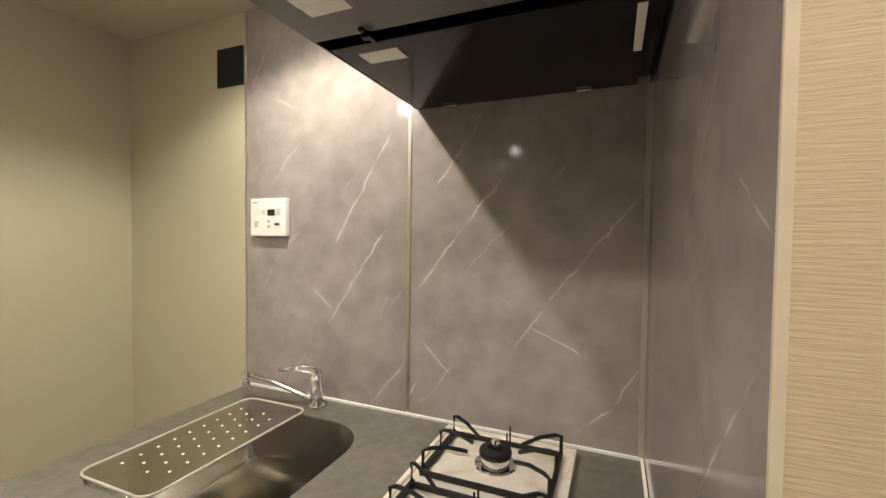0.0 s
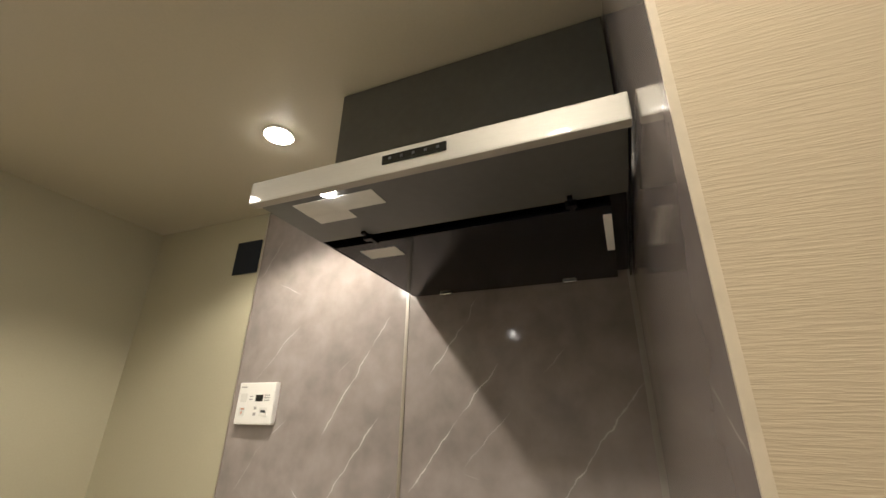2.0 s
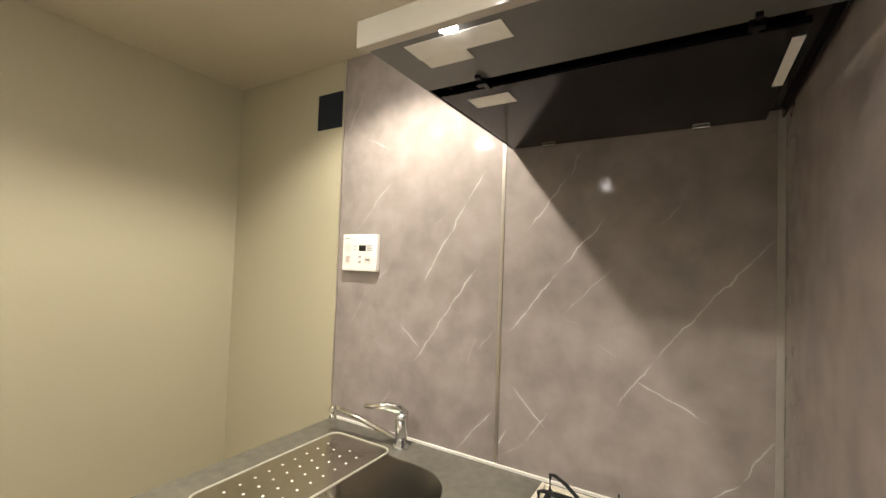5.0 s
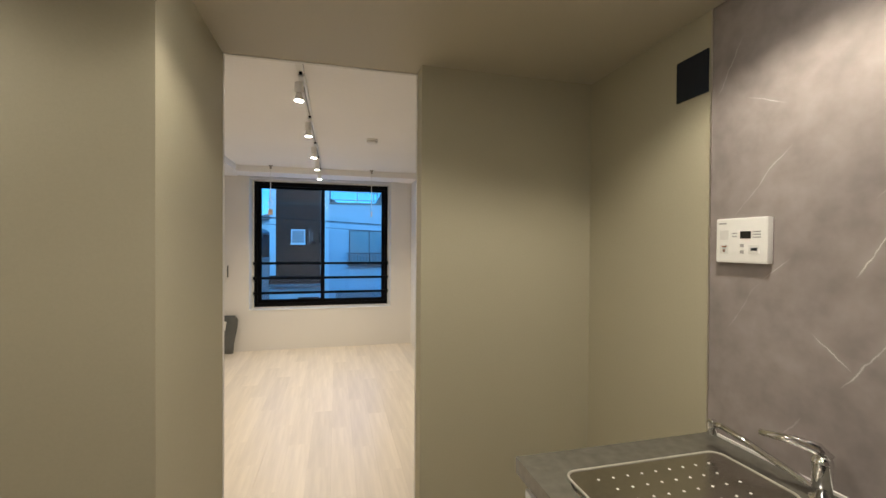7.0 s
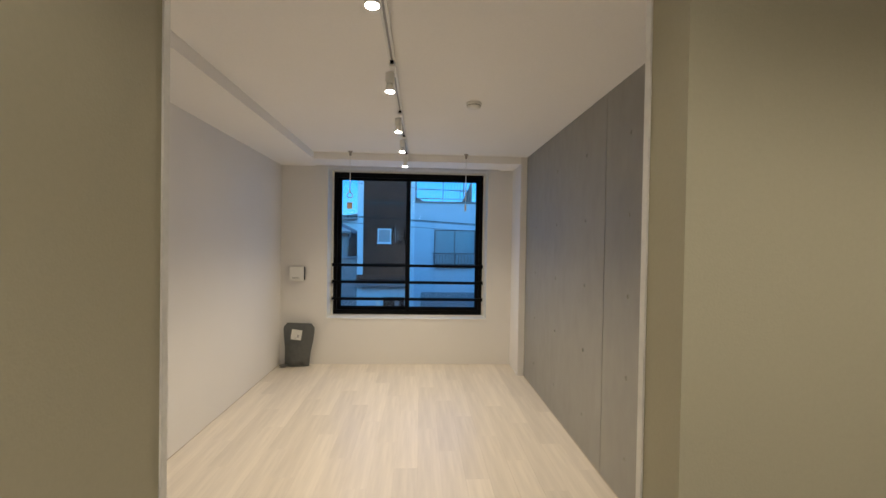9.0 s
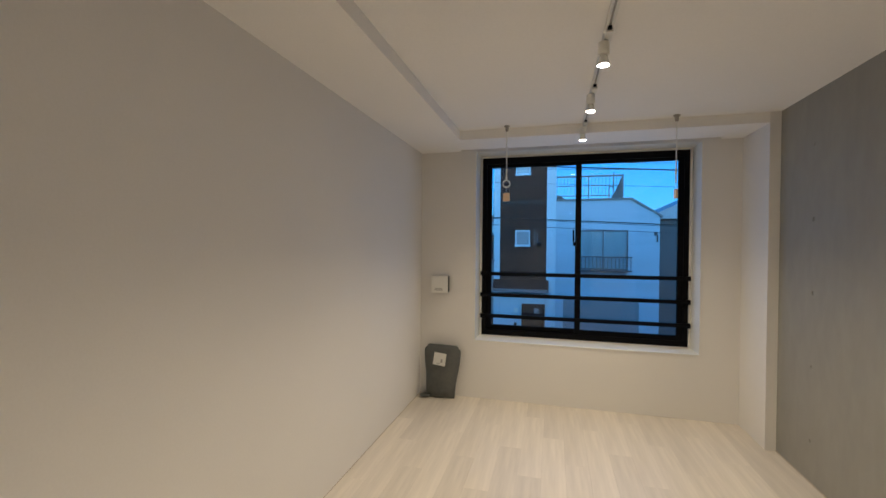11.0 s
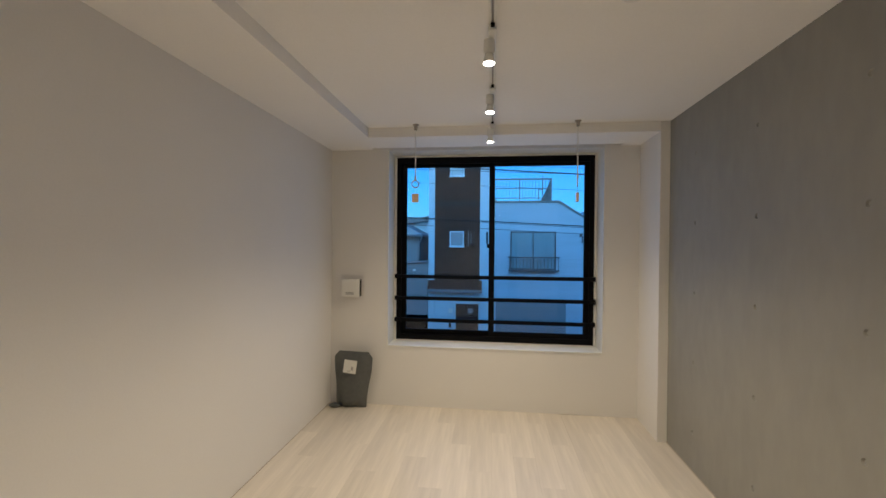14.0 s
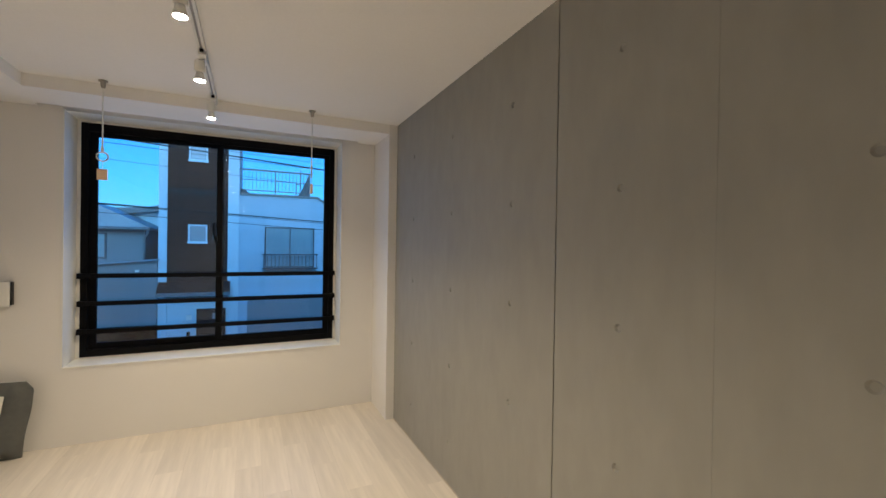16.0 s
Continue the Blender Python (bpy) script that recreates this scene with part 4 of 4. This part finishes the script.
part("roof", box(-2.766, -0.134, FY - 0.1, FY + 7.1, 8.786, 8.928), M_ROOFEDGE, brown)
bm = bmesh.new()
for x in (-2.695, -0.447):
    bm.verts.new((x, FY - 0.5, -0.462)), bm.verts.new((x, FY - 0.5, -0.363)), bm.verts.new((x, FY - 0.04, -0.007)), bm.verts.new((x, FY - 0.04, -0.462))
bm.verts.ensure_lookup_table()
v = bm.verts
for q in ((0, 1, 2, 3), (7, 6, 5, 4), (1, 5, 6, 2), (0, 4, 5, 1), (3, 7, 4, 0), (2, 6, 7, 3)):
    bm.faces.new([v[i] for i in q])
bmesh.ops.recalc_face_normals(bm, faces=bm.faces)
canopy = part("canopy", bm, M_BROWN, brown, "sloped dark porch roof")
part("fascia", box(-2.709, -0.433, FY - 0.53, FY - 0.505, -0.477, -0.348), M_ROOFEDGE, canopy)
for z0, z1 in ((4.347, 5.300), (1.402, 2.056)):
    w = far_window(brown, -1.813, -1.215, z0, z1, FY, M_RENDER, M_PANELIT, 1, 0.055)
    part("sill", box(-1.841, -1.187, FY - 0.10, FY - 0.062, z0 - 0.03, z0 + 0.03), M_RENDER, w)
part("belt_course", boxes(*((-2.439 + 0.19 * k, -2.439 + 0.19 * k + 0.185, FY - 0.012, FY - 0.001, 3.180 - 0.03 * (k % 3), 3.294 - 0.02 * (k % 2)) for k in range(10))), M_IRON, brown, "dark stained joint of the cladding")
part("vent_hood", lathe([(0.10, -0.09), (0.105, 0.0), (0.085, 0.06), (0.04, 0.09)], (-0.845, FY - 0.09, 1.473), 16), M_BLACK, brown, "dark round vent hood")
part("conduit", boxes((-1.044, -1.044 + 0.03, FY - 0.03, FY - 0.001, 1.458, 2.099), (-0.931, -0.931 + 0.03, FY - 0.03, FY - 0.001, 1.530, 1.956)), M_GREYWALL, brown)
fd = part("front_door", box(-1.528, -0.589, FY - 0.02, FY + 0.02, GROUND + 0.05, -1.003), M_BROWN, brown)
part("door_sign", box(-1.016, -0.817, FY - 0.03, FY - 0.021, -1.387, -1.174), M_GREYWALL, fd)
part("mailbox", box(-1.841, -1.670, FY - 0.10, FY, -1.387, -1.202), M_PLASTIC, brown)
part("intercom", box(-1.827, -1.727, FY - 0.05, FY, -1.999, -1.814), M_BLACK, brown)

pale = thing("pale_house", "pale two-storey house with roof terrace rail and balcony window", "house")
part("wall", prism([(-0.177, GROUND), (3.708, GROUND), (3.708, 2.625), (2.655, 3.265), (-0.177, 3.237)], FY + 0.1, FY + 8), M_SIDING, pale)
part("roof", prism([(-0.276, 3.237), (2.655, 3.258), (3.793, 2.554), (3.821, 2.611), (2.683, 3.337), (-0.276, 3.315)], FY + 0.02, FY + 8.1), M_ROOFEDGE, pale)
for k in range(12):
    part("siding_joint", box(-0.175, 3.706, FY + 0.092, FY + 0.0995, -0.75 + 0.33 * k, -0.738 + 0.33 * k), M_SIDING, pale)
far_window(pale, 0.720, 2.569, 0.477, 2.056, FY + 0.1, M_DARKWALL, M_PANE, 2)
balcony = part("balcony_rail", boxes((0.620, 2.669, FY - 0.32, FY - 0.27, 0.975, 1.017), (0.620, 2.669, FY - 0.32, FY - 0.27, 0.448, 0.491), (0.620, 0.663, FY - 0.32, FY + 0.1, 0.975, 1.017), (2.626, 2.669, FY - 0.32, FY + 0.1, 0.975, 1.017), (0.663, 2.626, FY - 0.30, FY + 0.1, 0.420, 0.441)), M_DARKWALL, pale)
for k in range(15):
    x = 0.677 + 0.139 * k
    part("bar", box(x - 0.011, x + 0.011, FY - 0.305, FY - 0.285, 0.491, 0.975), M_DARKWALL, balcony)
shutter = part("shutter", box(0.137, 2.996, FY + 0.07, FY + 0.099, GROUND + 0.02, -0.818), M_SHUTTER, pale)
for k in range(9):
    part("slat", box(0.165, 2.968, FY + 0.062, FY + 0.0695, -0.918 - 0.22 * k, -0.918 - 0.22 * k + 0.15), M_SHUTTER, shutter)
terrace = part("terrace_rail", boxes((-0.219, 2.427, FY + 0.4, FY + 0.45, 4.247, 4.311), (-0.219, 2.399, FY + 0.41, FY + 0.44, 3.877, 3.906), (-0.219, 2.399, FY + 0.41, FY + 0.44, 3.465, 3.500), (-0.219, -0.191, FY + 0.4, FY + 0.44, 3.322, 4.304), (1.076, 1.118, FY + 0.4, FY + 0.44, 3.322, 4.304), (2.370, 2.427, FY + 0.4, FY + 0.44, 3.322, 4.304)), M_ROOFEDGE, pale)
for k in range(19):
    x = -0.134 + 0.135 * k
    part("bar", box(x - 0.007, x + 0.007, FY + 0.415, FY + 0.435, 3.500, 4.247), M_ROOFEDGE, terrace)
part("roof_ladder", boxes((1.858, 1.894, FY + 0.36, FY + 0.39, 3.337, 3.834), (2.029, 2.064, FY + 0.36, FY + 0.39, 3.593, 4.404), (1.858, 2.057, FY + 0.36, FY + 0.39, 3.806, 3.842)), M_ROOFEDGE, terrace)
part("gable_panel", prism([(1.943, 3.337), (2.399, 3.337), (2.399, 4.261), (2.370, 4.233), (2.143, 3.692)], FY + 0.46, FY + 0.52), M_DARKWALL, pale)
part("gable_panel", prism([(-0.162, 3.337), (0.236, 3.337), (0.037, 3.465), (-0.134, 3.550)], FY + 0.46, FY + 0.52), M_DARKWALL, pale)
part("cable_anchor", boxes((3.508, 3.608, FY + 0.0, FY + 0.099, 1.843, 1.985), (3.594, 3.637, FY + 0.02, FY + 0.099, 1.601, 1.871)), M_DARKWALL, pale, "dark cable bracket")

grey = thing("grey_house", "grey mortar house with a slate-blue pitched roof", "house")
part("wall", box(-8.813, -3.207, FY + 0.5, FY + 6, GROUND, 1.871), M_GREYWALL, grey)
part("roof", prism([(-9.382, 1.843), (-3.036, 1.843), (-3.036, 1.928), (-4.687, 2.753), (-9.382, 3.664)], FY + 0.1, FY + 6.4), M_ROOF, grey)
part("gutter", cyl((-9.382, FY + 0.06, 1.857), (-2.979, FY + 0.06, 1.857), 0.055, seg=10), M_ROOFEDGE, grey)
bm = bmesh.new()
add_tube(bm, [(-3.036, FY + 0.06, 1.814), (-3.036, FY + 0.10, 1.700), (-3.179, FY + 0.40, 1.558), (-3.193, FY + 0.42, 1.387), (-3.193, FY + 0.42, 0.747)], 0.04, 8)
part("downpipe", bm, M_ROOFEDGE, grey, smooth=True)
far_window(grey, -4.971, -4.288, 0.818, 1.700, FY + 0.5, M_DARKWALL, M_PANE, 1)
part("porch_roof", prism([(-9.097, 0.249), (-2.666, 0.761), (-2.666, 0.818), (-9.097, 0.306)], FY - 0.3, FY + 0.5), M_PANELIT, grey)
part("porch_wall", prism([(-8.813, -1.487), (-2.723, -1.487), (-2.723, 0.754), (-8.813, 0.263)], FY - 0.1, FY + 0.45), M_GREYWALL, grey)
# solid black block paints the shade inside the open carport
part("carport", box(-8.813, -2.723, FY + 0.2, FY + 0.45, GROUND, -1.487), M_BLACK, grey, "black block for the shade inside the carport opening")
part("wall_lamp", box(-3.349, -3.235, FY - 0.16, FY - 0.10, 0.363, 0.434), M_PLASTIC, grey)

back = thing("back_house", "white house with a dark eave, further back", "house")
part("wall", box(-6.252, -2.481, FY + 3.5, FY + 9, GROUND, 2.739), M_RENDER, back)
part("roof", prism([(-6.821, 2.469), (-4.331, 2.526), (-2.268, 2.782), (-2.268, 3.123), (-3.691, 2.810), (-6.821, 2.611)], FY + 3.0, FY + 9.4), M_ROOFEDGE, back)
far_window(back, -3.577, -2.979, 0.747, 1.871, FY + 3.5, M_DARKWALL, M_DARKWALL, 1)
part("antenna", cyl((-3.435, FY + 5, 2.952), (-3.435, FY + 5, 4.375), 0.02, seg=6), M_ROOFEDGE, back)

side = thing("dark_house", "dark narrow house in the shade of the pale one", "house")
part("wall", box(3.878, 9.256, FY + 1.2, FY + 8, GROUND, 2.526), M_DARKWALL, side)
part("roof", prism([(3.708, 2.554), (9.541, 2.554), (9.541, 4.091), (6.553, 4.091), (3.708, 2.753)], FY + 0.9, FY + 8.3), M_ROOF, side)
part("drainpipe", cyl((3.850, FY + 1.1, -2.027), (3.850, FY + 1.1, 2.526), 0.04, seg=8), M_ROOFEDGE, side)


def sagging(x0, z0, x1, z1, y, sag, r):
    bm = bmesh.new()
    add_tube(bm, [(x0 + (x1 - x0) * k / 24, y, z0 + (z1 - z0) * k / 24 - sag * 4 * (k / 24) * (1 - k / 24)) for k in range(25)], r, 6)
    return bm


# height at x = -3.6 and at x = 2.6, distance, sag, thickness
for za, zb, y, sag, r in ((4.40, 3.98, 15.5, 0.02, 0.022), (4.28, 4.02, 15.6, 0.05, 0.009), (4.44, 4.16, 15.6, -0.03, 0.007), (3.76, 3.42, 15.4, 0.03, 0.006), (2.43, 2.13, 15.5, -0.05, 0.018), (2.47, 2.15, 15.52, 0.02, 0.010), (2.25, 1.94, 15.6, 0.03, 0.009)):
    rise = (zb - za) / 6.2
    tagged(part("power_cable", sagging(-15, za - rise * 11.4, 15, zb + rise * 12.4, y, sag, r), M_CABLE), "thin black overhead cable across the street", "cable", kind="structure")

# ---- floors: planks last ----
structure("floor_kitchen", box(-2.3, KIT_X, -3.2, ROOM_Y0, -0.05, 0.0), M_PLANK, "pale wood plank floor of the kitchen", "floor")
floor = structure("floor", box(ROOM_L - T, ROOM_R + 0.2, ROOM_Y0, ROOM_Y1 + 0.3, -0.05, -0.004), M_GAP, "pale oak plank floor of the room", "floor")
PW, PL = 0.1475, 0.92
meshes = {}


def plank_mesh(width, length):
    key = (round(width, 3), round(length, 3))
    if key not in meshes:
        me = bpy.data.meshes.new("plank")
        bm = box(0, key[0], 0, key[1], -0.004, 0.0)
        es = [e for e in bm.edges if all(v.co.z > -0.001 for v in e.verts)]
        bmesh.ops.bevel(bm, geom=es, offset=0.0004, segments=1, affect="EDGES")
        bm.to_mesh(me)
        bm.free()
        me.materials.append(M_PLANK)
        meshes[key] = me
    return meshes[key]


x, row = ROOM_L, 0
while x < ROOM_R - 0.01:
    w = min(PW, ROOM_R - x)
    y = ROOM_Y0 - PL * ((row * 0.381) % 1.0)
    while y < ROOM_Y1:
        a, b = max(y, ROOM_Y0), min(y + PL, ROOM_Y1)
        if b - a > 0.02:
            ob = new("plank", plank_mesh(w - 0.0005, b - a - 0.0004))
            ob.parent = floor
            ob.location = (x, a, 0)
        y += PL
    x += PW
    row += 1
